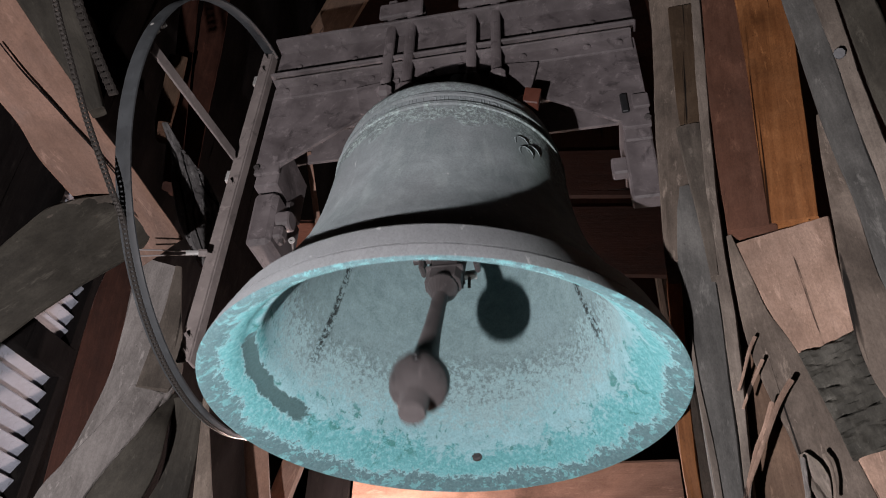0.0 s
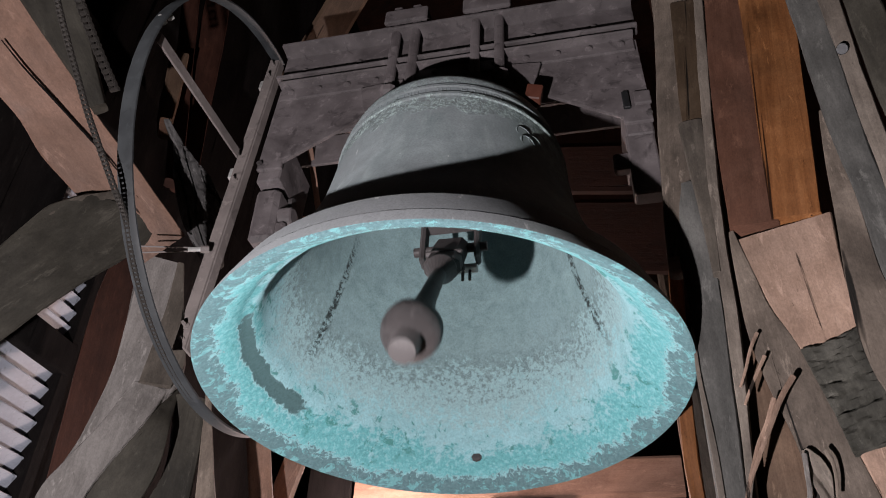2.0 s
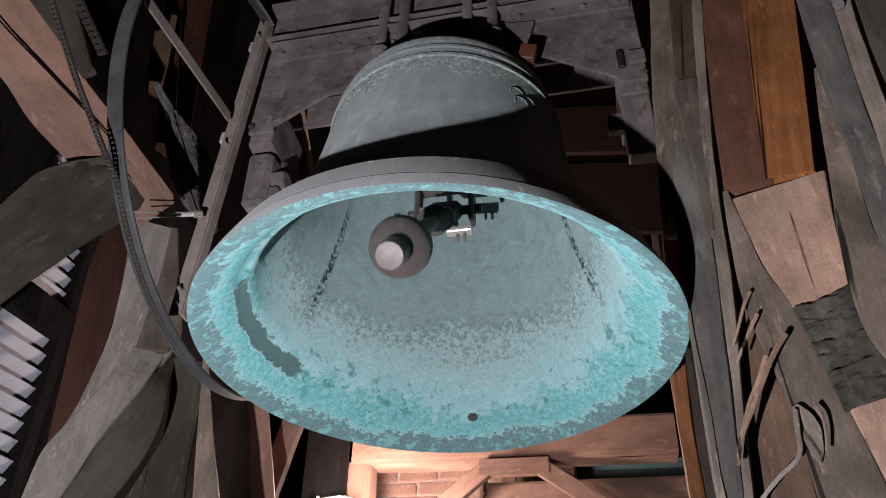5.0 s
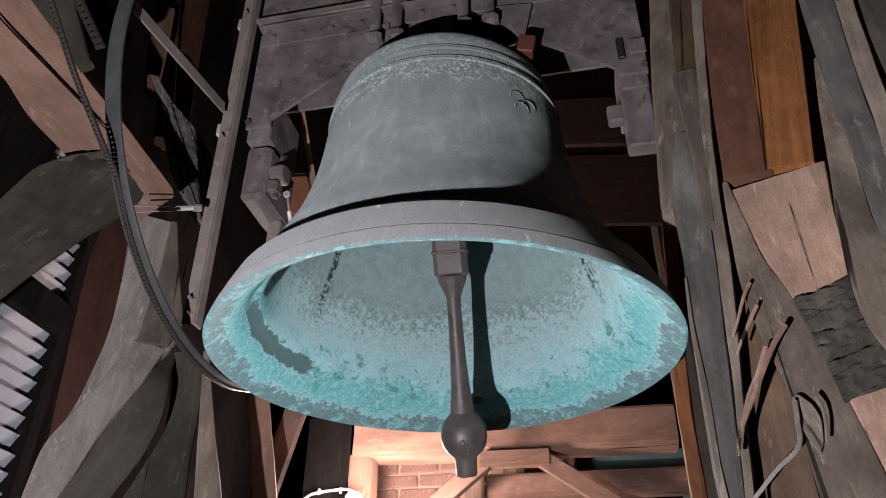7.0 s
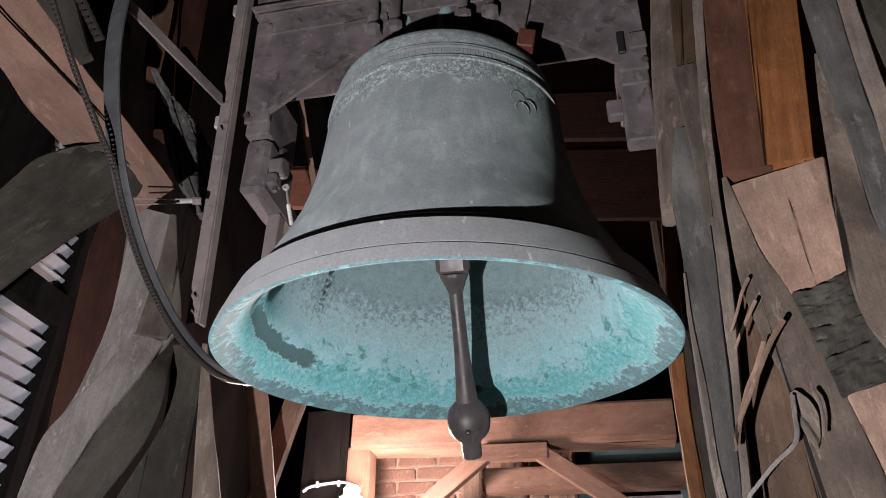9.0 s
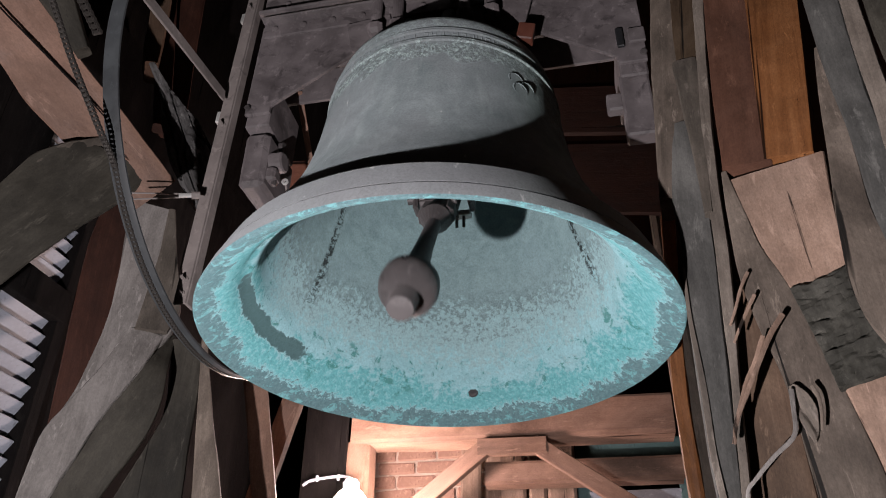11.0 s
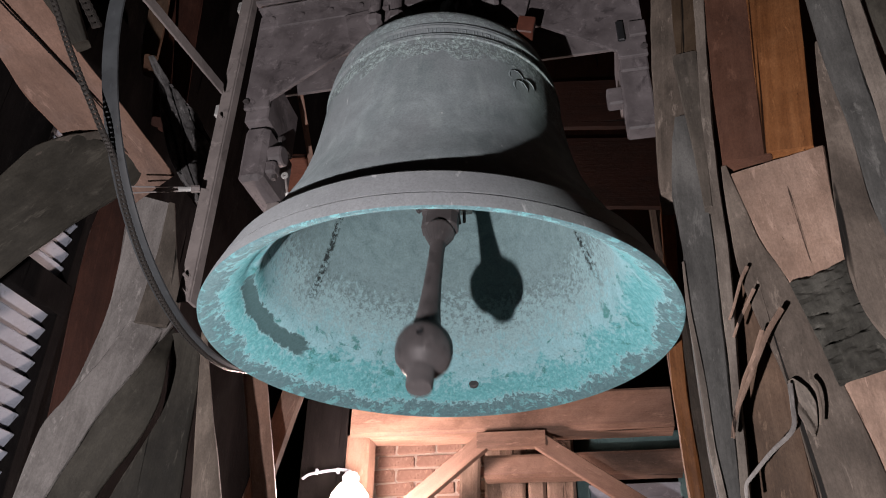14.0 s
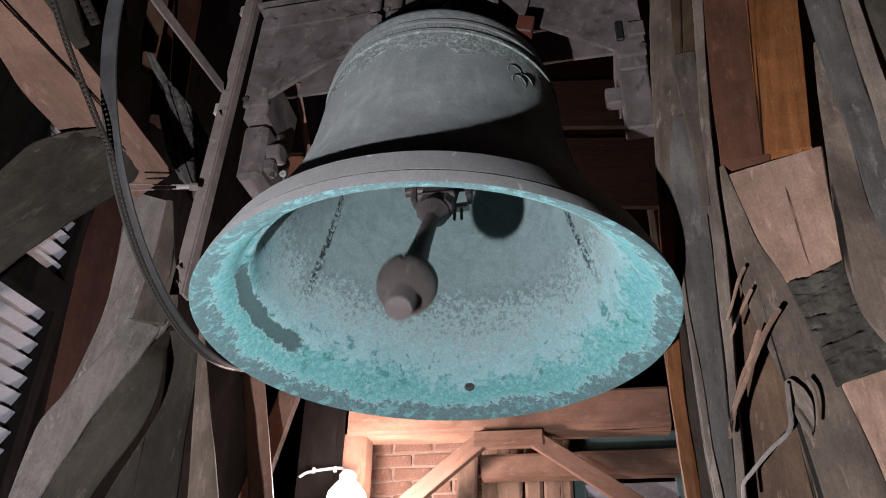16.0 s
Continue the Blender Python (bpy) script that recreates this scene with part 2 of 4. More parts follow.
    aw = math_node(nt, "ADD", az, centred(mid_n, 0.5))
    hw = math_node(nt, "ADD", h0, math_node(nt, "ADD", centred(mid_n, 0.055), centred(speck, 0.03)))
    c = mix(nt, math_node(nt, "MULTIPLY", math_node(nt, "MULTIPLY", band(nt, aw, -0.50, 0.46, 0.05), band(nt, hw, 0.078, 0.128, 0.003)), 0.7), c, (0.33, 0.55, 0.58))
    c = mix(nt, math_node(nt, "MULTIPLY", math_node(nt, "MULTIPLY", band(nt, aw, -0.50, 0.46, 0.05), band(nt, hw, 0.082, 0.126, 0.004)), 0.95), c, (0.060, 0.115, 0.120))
    # two black casting seams
    for mid_a, sgn in ((0.29, -1.0), (0.35, 1.0)):
        a2 = math_node(nt, "ARCTAN2", y, math_node(nt, "MULTIPLY", x, sgn))
        wob = math_node(nt, "ADD", a2, centred(mid_n, 0.09))
        seam = math_node(nt, "MULTIPLY", band(nt, wob, mid_a - 0.045, mid_a + 0.045, 0.02), ramp(nt, speck, [grey(0.47, 0), grey(0.53, 0.95)]))
        seam = math_node(nt, "MULTIPLY", seam, band(nt, h0, 0.2, 0.72, 0.1))
        c = mix(nt, seam, c, (0.012, 0.016, 0.016))
    grit = noise_tex(nt, v, 150, 5, 0.75)
    c = mix(nt, 1.0, c, ramp(nt, grit, [grey(0.34, 0.80), grey(0.5, 1.0), grey(0.68, 1.15)]), "MULTIPLY")
    nt.links.new(c, bsdf.inputs["Base Color"])
    bsdf.inputs["Roughness"].default_value = 0.72
    bsdf.inputs["Diffuse Roughness"].default_value = 1.0
    bsdf.inputs["Specular IOR Level"].default_value = 0.35
    b1 = bump(nt, bsdf, fine, 0.35, 0.003)
    bump(nt, bsdf, speck, 0.4, 0.007, b1)


BRONZE = material("patinated_bronze", outer_patina)
VERDIGRIS = material("verdigris", inner_patina)


def painted_steel(name, dark, light, metal=0.0, gloss=0.6):
    def build(nt, bsdf):
        v = coords(nt)
        a = noise_tex(nt, v, 7, 7, 0.65, 0.3)
        f = noise_tex(nt, v, 70, 5, 0.7)
        c = ramp(nt, a, [(0.3, dark), (0.7, light)])
        c = mix(nt, ramp(nt, noise_tex(nt, v, 22, 8, 0.7, 0.4), [grey(0.56, 0), grey(0.66, 0.55)]), c, tuple(x * 1.45 for x in light))
        c = mix(nt, ramp(nt, noise_tex(nt, v, 13, 8, 0.7, 0.8), [grey(0.56, 0), grey(0.64, 0.6)]), c, tuple(x * 0.55 for x in dark))
        c = mix(nt, ramp(nt, f, [grey(0.6, 0), grey(0.78, 0.5)]), c, tuple(x * 1.5 for x in light))
        nt.links.new(c, bsdf.inputs["Base Color"])
        bsdf.inputs["Metallic"].default_value = metal
        bsdf.inputs["Diffuse Roughness"].default_value = 1.0
        nt.links.new(ramp(nt, a, [grey(0.3, gloss - 0.12), grey(0.7, gloss + 0.15)]), bsdf.inputs["Roughness"])
        bump(nt, bsdf, f, 0.25, 0.002)
    return material(name, build)


STEEL = painted_steel("dusty_mauve_paint", (0.050, 0.043, 0.044), (0.135, 0.119, 0.121))
IRON = painted_steel("forged_iron", (0.050, 0.045, 0.045), (0.088, 0.079, 0.079), 0.2, 0.5)
BAR = painted_steel("brown_grey_steel", (0.12, 0.105, 0.10), (0.20, 0.175, 0.165))
BLACK = painted_steel("black_oiled_steel", (0.012, 0.012, 0.013), (0.04, 0.042, 0.045), 0.5, 0.45)
RIM = painted_steel("dark_blue_grey_steel", (0.018, 0.020, 0.022), (0.040, 0.045, 0.048), 0.0, 0.68)
RUSTY = painted_steel("red_lead_wood", (0.05, 0.014, 0.008), (0.095, 0.032, 0.02))
CHROME = painted_steel("bright_bolt_steel", (0.5, 0.5, 0.48), (0.7, 0.7, 0.68), 0.6, 0.35)
SLAT = painted_steel("white_louvre_paint", (0.185, 0.198, 0.23), (0.29, 0.31, 0.355))
CHAIN = painted_steel("oily_chain_steel", (0.02, 0.018, 0.016), (0.075, 0.068, 0.062), 0.4, 0.45)
TEAL = painted_steel("green_painted_board", (0.05, 0.10, 0.10), (0.09, 0.16, 0.16))


# ---------------- building helpers ----------------
def mesh_of(name, bm, mat):
    me = bpy.data.meshes.new(name)
    bm.normal_update()
    bm.to_mesh(me)
    bm.free()
    for m in mat if isinstance(mat, (list, tuple)) else [mat]:
        me.materials.append(m)
    return me


def part(name, bm, mat, parent=None, label="", smooth=False):
    """One mesh object out of bm, under parent."""
    ob = new(name, mesh_of(name, bm, mat))
    if smooth:
        for p in ob.data.polygons:
            p.use_smooth = True
        ob.data.set_sharp_from_angle(angle=radians(32))
    ob.parent = parent
    if label:
        ob["label"] = label
    return ob


def put_box(bm, size, m=None, bevel=0.004):
    r = bmesh.ops.create_cube(bm, size=1.0)
    vs = r["verts"]
    bmesh.ops.scale(bm, vec=size, verts=vs)
    if bevel:
        es = list({e for v in vs for e in v.link_edges})
        out = bmesh.ops.bevel(bm, geom=es, offset=bevel, segments=1, affect="EDGES")
        vs = list({v for f in out["faces"] for v in f.verts} | {v for v in vs if v.is_valid})
    if m is not None:
        bmesh.ops.transform(bm, matrix=m, verts=vs)
    return vs


def box(size, m=None, bevel=0.004):
    bm = bmesh.new()
    put_box(bm, size, m, bevel)
    return bm


def put_lathe(bm, profile, m=None, seg=32):
    """Revolve (radius, z) rows round z."""
    rings = []
    for r, z in profile:
        if r < 1e-5:
            rings.append([bm.verts.new((0, 0, z))])
        else:
            rings.append([bm.verts.new((r * math.cos(2 * math.pi * k / seg), r * math.sin(2 * math.pi * k / seg), z)) for k in range(seg)])
    for a, b in zip(rings, rings[1:]):
        for k in range(seg):
            q = [a[k % len(a)], a[(k + 1) % len(a)], b[(k + 1) % len(b)], b[k % len(b)]]
            q = list(dict.fromkeys(q))
            if len(q) > 2:
                bm.faces.new(q)
    vs = [v for g in rings for v in g]
    if m is not None:
        bmesh.ops.transform(bm, matrix=m, verts=vs)
    return rings


def lathe(profile, m=None, seg=32):
    bm = bmesh.new()
    put_lathe(bm, profile, m, seg)
    return bm


def put_prism(bm, outline, y0, y1):
    """Extrude an outline of (x, z) from y0 to y1."""
    a = [bm.verts.new((x, y0, z)) for x, z in outline]
    b = [bm.verts.new((x, y1, z)) for x, z in outline]
    bm.faces.new(a)
    bm.faces.new(b[::-1])
    n = len(a)
    for k in range(n):
        bm.faces.new((a[k], b[k], b[(k + 1) % n], a[(k + 1) % n]))
    bmesh.ops.recalc_face_normals(bm, faces=bm.faces)


def rod(p0, p1, r, seg=10):
    bm = bmesh.new()
    put_rod(bm, p0, p1, r, seg)
    return bm


def put_rod(bm, p0, p1, r, seg=10):
    d = Vector(p1) - Vector(p0)
    m = Matrix.Translation(p0) @ d.to_track_quat("Z", "Y").to_matrix().to_4x4()
    put_lathe(bm, [(0, 0), (r, 0), (r, d.length), (0, d.length)], m, seg)


def tube_through(points, r, seg=8):
    bm = bmesh.new()
    pts = [Vector(p) for p in points]
    rings = []
    for i, p in enumerate(pts):
        d = (pts[min(i + 1, len(pts) - 1)] - pts[max(i - 1, 0)]).normalized()
        q = d.to_track_quat("Z", "Y").to_matrix()
        rr = r[i] if isinstance(r, (list, tuple)) else r
        rings.append([bm.verts.new(p + q @ Vector((rr * math.cos(2 * math.pi * k / seg), rr * math.sin(2 * math.pi * k / seg), 0))) for k in range(seg)])
    for a, b in zip(rings, rings[1:]):
        for k in range(seg):
            bm.faces.new((a[k], a[(k + 1) % seg], b[(k + 1) % seg], b[k]))
    bm.faces.new(rings[0][::-1])
    bm.faces.new(rings[-1])
    return bm


def smooth_line(points, n):
    """Catmull-Rom through the points."""
    p = [Vector(q) for q in points]
    p = [p[0] * 2 - p[1]] + p + [p[-1] * 2 - p[-2]]
    out = []
    for i in range(1, len(p) - 2):
        for k in range(n):
            t = k / n
            out.append(0.5 * (2 * p[i] + (p[i + 1] - p[i - 1]) * t + (2 * p[i - 1] - 5 * p[i] + 4 * p[i + 1] - p[i + 2]) * t * t + (3 * p[i] - p[i - 1] - 3 * p[i + 1] + p[i + 2]) * t ** 3))
    return out + [p[-2]]


def timber(name, p0, p1, width, depth, mat, label, face=None, rough=0.006, category="beam", round_edge=0.018, group=""):
    """A hewn timber: p0 and p1 are the middle of its visible face at its ends; width may differ from end to end."""
    a, b = Vector(p0), Vector(p1)
    axis = (b - a).normalized()
    eye = Vector((0, 0, 1.6))
    f = Vector(face) if face else (eye - (a + b) / 2)
    f = (f - axis * f.dot(axis)).normalized()
    side = axis.cross(f).normalized()
    m = Matrix((side, -f, axis)).transposed().to_4x4()
    m.translation = a
    w0, w1 = width if isinstance(width, (tuple, list)) else (width, width)
    n = max(8, int((b - a).length / 0.06))
    bm = bmesh.new()
    seed = Vector((a.x * 3.1 + 7, a.y * 2.3, a.z * 1.7))
    rings = []
    for i in range(n + 1):
        t = i / n
        w = (w0 + (w1 - w0) * t) / 2
        e = min(round_edge, w * 0.5, depth * 0.3)
        front = [(-w + e, 0), (-w / 2, 0), (0, 0), (w / 2, 0), (w - e, 0)]
        sec = front + [(w, e), (w, depth / 2), (w, depth - e), (w - e, depth), (-w + e, depth), (-w, depth - e), (-w, depth / 2), (-w, e)]
        z = t * (b - a).length
        ring = []
        for j, (sx, sy) in enumerate(sec):
            q = Vector((sx, sy, z * 0.5))
            sway = noise.noise(Vector((z * 0.9, 0, 0)) + seed) * rough * 1.6
            dx = noise.noise(q * 3.2 + seed) * rough + noise.noise(q * 14 + seed) * rough * 0.45 + sway
            dy = noise.noise(q * 3.6 + seed + Vector((9, 2, 4))) * rough + noise.noise(q * 17 + seed) * rough * 0.4
            ring.append(bm.verts.new((sx + dx, sy + dy, z)))
        rings.append(ring)
    s = len(rings[0])
    for r0, r1 in zip(rings, rings[1:]):
        for k in range(s):
            bm.faces.new((r0[k], r0[(k + 1) % s], r1[(k + 1) % s], r1[k]))
    bm.faces.new(rings[0][::-1])
    bm.faces.new(rings[-1])
    bmesh.ops.recalc_face_normals(bm, faces=bm.faces)
    ob = part(name, bm, mat, None, "", True)
    ob.matrix_world = m
    return tagged(ob, label, category, group)


def hewn(name, stations, depth, mat, label, parent=None, rough=0.006, edge=0.014, group="", facing=None, columns=9, step=0.025, category="beam", axe=0.0, cracks=0.0):
    """A hewn, bent or tapering timber. stations: (x, y, z, width) along the middle of its visible face."""
    row = [Vector(q[:3]) for q in stations]
    axis = (row[-1] - row[0]).normalized()
    mid_p = (row[0] + row[-1]) / 2
    f = Vector(facing) if facing else Vector((0, 0, 1.6)) - mid_p
    f = (f - axis * f.dot(axis)).normalized()
    side = axis.cross(f).normalized()
    m = Matrix((side, -f, axis)).transposed().to_4x4()
    m.translation = row[0]
    back = m.inverted()
    line = [Vector((*(back @ p), q[3])) for p, q in zip(row, stations)]
    fine_line = []
    for a, b in zip(line, line[1:]):
        k = max(2, int((b - a).to_3d().length / step))
        k = min(k, 60)
        fine_line += [a.lerp(b, i / k) for i in range(k)]
    fine_line.append(line[-1])
    # ease the bends between stations
    for _ in range(2):
        fine_line = [fine_line[0]] + [(a + b * 2 + c) / 4 for a, b, c in zip(fine_line, fine_line[1:], fine_line[2:])] + [fine_line[-1]]
    seed = Vector((row[0].x * 3.1 + 7, row[0].y * 2.3, row[0].z * 1.7))
    bm = bmesh.new()
    rings = []
    for q in fine_line:
        w = max(q.w / 2, 0.002)
        e = min(edge, w * 0.5, depth * 0.3)
        sec = [(-w + e + (2 * w - 2 * e) * k / (columns - 1), 0) for k in range(columns)]
        sec += [(w - e * 0.3, e * 0.3), (w, e), (w, depth / 2), (w, depth - e), (w - e, depth), (-w + e, depth), (-w, depth - e), (-w, depth / 2), (-w, e), (-w + e * 0.3, e * 0.3)]
        ring = []
        for sx, sy in sec:
            p = Vector((q.x + sx, q.y + sy, q.z * 0.5))
            dx = noise.noise(p * 3.4 + seed) * rough + noise.noise(p * 15 + seed) * rough * 0.4
            dy = noise.noise(p * 3.6 + seed + Vector((9, 2, 4))) * rough + noise.noise(p * 17 + seed) * rough * 0.45
            dy += noise.noise(Vector((p.x * 70, 3, q.z * 4)) + seed) * rough * 0.35 + noise.noise(Vector((p.x * 30, 5, q.z * 30)) + seed) * rough * 0.25
            if axe and sy < depth * 0.5:
                chop = noise.noise(Vector((p.x * 16, 1, q.z * 55)) + seed) + 0.7 * noise.noise(Vector((p.x * 45, 4, q.z * 110)) + seed)
                dy += axe * (chop + 1.4 * max(0, noise.noise(Vector((p.x * 22, 8, q.z * 38)) + seed) - 0.25))
            if cracks and sy < depth * 0.5:
                split = abs(noise.noise(Vector((p.x * 26, 2, q.z * 5)) + seed))
                dy += cracks * max(0, 1 - split * 7) + cracks * 0.4 * noise.noise(Vector((p.x * 60, 6, q.z * 40)) + seed)
            ring.append(bm.verts.new((q.x + sx + dx, q.y + sy + dy, q.z)))
        rings.append(ring)
    n = len(rings[0])
    for r0, r1 in zip(rings, rings[1:]):
        for k in range(n):
            bm.faces.new((r0[k], r0[(k + 1) % n], r1[(k + 1) % n], r1[k]))
    bm.faces.new(rings[0][::-1])
    bm.faces.new(rings[-1])
    bmesh.ops.recalc_face_normals(bm, faces=bm.faces)
    ob = part(name, bm, mat, parent, label if parent else "", True)
    if parent is None:
        ob.matrix_world = m
        tagged(ob, label, category, group)
    else:
        ob.matrix_basis = parent.matrix_basis.inverted() @ m
    return ob


# ---------------- the bell ----------------
AX = (-0.3962, 1.8690, 3.2294)          # a point of the swing axis, above the mouth's middle
HA = 0.7862             # the axis above the mouth
bell = new("church_bell")
tagged(bell, "swinging bronze church bell with grey patina outside and turquoise verdigris inside", "bell")
bell.matrix_world = pose(*AX)
OUT = [(0.6525, 0.002), (0.650, 0.012), (0.640, 0.0425), (0.630, 0.0435), (0.629, 0.0465), (0.6375, 0.0475), (0.621, 0.088), (0.604, 0.126), (0.598, 0.130), (0.580, 0.131), (0.577, 0.136), (0.580, 0.140), (0.577, 0.145), (0.568, 0.147), (0.566, 0.152), (0.568, 0.156), (0.563, 0.161), (0.556, 0.164),
       (0.531, 0.225), (0.501, 0.280), (0.474, 0.335), (0.450, 0.39), (0.428, 0.46), (0.411, 0.53), (0.399, 0.60), (0.390, 0.67), (0.383, 0.735), (0.379, 0.776), (0.384, 0.779), (0.384, 0.783), (0.378, 0.785), (0.382, 0.788), (0.382, 0.792), (0.375, 0.795), (0.372, 0.826), (0.376, 0.829), (0.376, 0.833), (0.370, 0.835), (0.374, 0.838), (0.374, 0.842), (0.368, 0.845), (0.366, 0.865), (0.361, 0.89), (0.353, 0.913), (0.339, 0.930), (0.315, 0.945), (0.250, 0.958), (0.12, 0.968), (0.0, 0.97)]
INN = [(0.6525, 0.002), (0.648, -0.001), (0.640, 0.001), (0.618, 0.016), (0.592, 0.036), (0.566, 0.062), (0.549, 0.088), (0.541, 0.103), (0.526, 0.114), (0.514, 0.130), (0.503, 0.165), (0.487, 0.22), (0.462, 0.28), (0.438, 0.345), (0.414, 0.42), (0.394, 0.50), (0.376, 0.60), (0.362, 0.70), (0.348, 0.79), (0.32, 0.86), (0.25, 0.90), (0.12, 0.915), (0.0, 0.918)]
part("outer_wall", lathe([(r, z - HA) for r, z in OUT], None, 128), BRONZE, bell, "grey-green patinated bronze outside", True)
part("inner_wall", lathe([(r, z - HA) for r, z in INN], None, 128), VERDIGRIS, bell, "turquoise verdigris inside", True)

# clapper, hung from its pivot
PIVOT = (0.0059, 0, 0.5001 - HA)
LB = 0.6845
clapper = part("clapper", lathe([(0, -0.15), (0.024, -0.15), (0.0225, -0.22), (0.0215, -0.32), (0.024, -0.45), (0.029, -LB + 0.14), (0.037, -LB + 0.066), (0.047, -LB + 0.056), (0.060, -LB + 0.040), (0.0685, -LB + 0.018), (0.070, -LB - 0.006), (0.066, -LB - 0.030), (0.054, -LB - 0.050), (0.036, -LB - 0.064), (0.033, -LB - 0.072), (0.0315, -LB - 0.115), (0.029, -LB - 0.121), (0, -LB - 0.123)], None, 40), IRON, bell, "forged iron clapper with a ball and stub", True)
clapper.location = PIVOT

HB = PIVOT[2]
for sx in (-0.085, 0.085):
    part("hanger_cheek", box((0.016, 0.062, 0.20), pose(PIVOT[0] + sx, 0, HB + 0.045), 0.008), IRON, bell, "flat iron hanger cheek")
    part("hanger_rod", rod((PIVOT[0] + sx * 0.7, 0, HB + 0.10), (PIVOT[0] + sx * 0.7, 0, HB + 0.42), 0.017, 12), IRON, bell)
part("hanger_pin", rod((PIVOT[0] - 0.115, 0, HB), (PIVOT[0] + 0.115, 0, HB), 0.015, 14), IRON, bell, "steel pivot pin")
part("hanger_yoke", box((0.19, 0.075, 0.05), pose(PIVOT[0], 0, HB + 0.12), 0.010), IRON, bell)
part("hanger_plate", box((0.080, 0.030, 0.018), pose(PIVOT[0] + 0.036, 0.055, HB - 0.036), 0.003), CHROME, bell, "bright steel plate")
for dx in (0.030, 0.052):
    part("hanger_bolt", rod((PIVOT[0] + dx, 0.055, HB - 0.04), (PIVOT[0] + dx, 0.055, HB - 0.082), 0.005, 8), BAR, bell, "threaded bolt")
part("head_block", box((0.105, 0.062, 0.25), pose(0, 0, -0.087), 0.016), IRON, clapper, "square forged head of the clapper")
part("head_strap", box((0.111, 0.068, 0.012), pose(0, 0, -0.13), 0.004), IRON, clapper)
part("head_neck", lathe([(0.044, -0.205), (0.045, -0.215), (0.032, -0.245), (0.0225, -0.27)], None, 20), IRON, clapper)
part("ball_mark", lathe([(0, 0), (0.007, 0.001), (0.008, 0.004)], pose(0.004, -0.0705, -0.6845 - 0.014, 90), 10), BLACK, clapper, "small dark punch mark")

# raised inscription as plain bars, and small casting marks above it
def on_bell(r, z, az):
    """A pose on the bell's outside: az in degrees from the near side, x along the wall, y outwards."""
    a = radians(az - 90)
    return Matrix.Translation((r * math.cos(a), r * math.sin(a), z - HA)) @ pose(0, 0, 0, 0, 0, az + 180)


rnd = random.Random(4)
letters = bmesh.new()
az = -64.0
while az < 84:
    for _ in range(rnd.randint(3, 6)):
        wl = rnd.uniform(0.009, 0.016)
        put_box(letters, (0.003, 0.0036, 0.019), on_bell(0.3735, 0.8105, az) @ pose(-wl / 2, 0, 0), 0.001)
        if rnd.random() < 0.75:
            put_box(letters, (0.003, 0.0036, 0.019), on_bell(0.3735, 0.8105, az) @ pose(wl / 2, 0, 0), 0.001)
        put_box(letters, (wl, 0.0036, 0.003), on_bell(0.3735, 0.8105 + rnd.choice((-0.008, 0.0, 0.008)), az), 0.001)
        az += math.degrees((wl + 0.012) / 0.388)
    az += 2.6
part("inscription", letters, BRONZE, bell, "raised weathered lettering drawn as plain bars")["kind"] = "stuff"
for az, z in ((44, 0.672), (50, 0.655), (45.5, 0.632)):
    part("medallion", lathe([(0.024, 0), (0.027, 0.002), (0.028, 0.006), (0.025, 0.009), (0.022, 0.005), (0, 0.004)], on_bell(0.3915 + (0.67 - z) * 0.14, z, az) @ pose(0, 0, 0, 90), 20), BRONZE, bell, "small round cast relief")
for k in range(46):
    az0 = -70 + k * 3.4
    bmk = bmesh.new()
    put_lathe(bmk, [(0.011, 0), (0.010, 0.005), (0.004, 0.007), (0, 0.007)], on_bell(0.380, 0.756 + 0.006 * math.sin(k * 2.1), az0) @ pose(0, 0, 0, 90) , 9)
    put_lathe(bmk, [(0.007, 0), (0.006, 0.004), (0, 0.005)], on_bell(0.382, 0.736, az0 + 1.6) @ pose(0, 0, 0, 90), 8)
    part("frieze_leaf", bmk, BRONZE, bell)
part("wall_screw", lathe([(0.017, 0), (0.017, 0.008), (0.012, 0.012), (0, 0.012)], pose(0.0, 0.556, 0.08 - HA, 72), 8), IRON, bell, "worn bolt head in the sound bow")

# ---------------- the yoke above it ----------------
def plate(outline, y, thick, name, mat=STEEL, parent=bell, label=""):
    bm = bmesh.new()
    put_prism(bm, outline, y - thick / 2, y + thick / 2)
    es = [e for e in bm.edges if e.is_manifold and e.calc_face_angle(0) > 0.5]
    bmesh.ops.bevel(bm, geom=es, offset=0.002, segments=1, affect="EDGES")
    return part(name, bm, mat, parent, label)


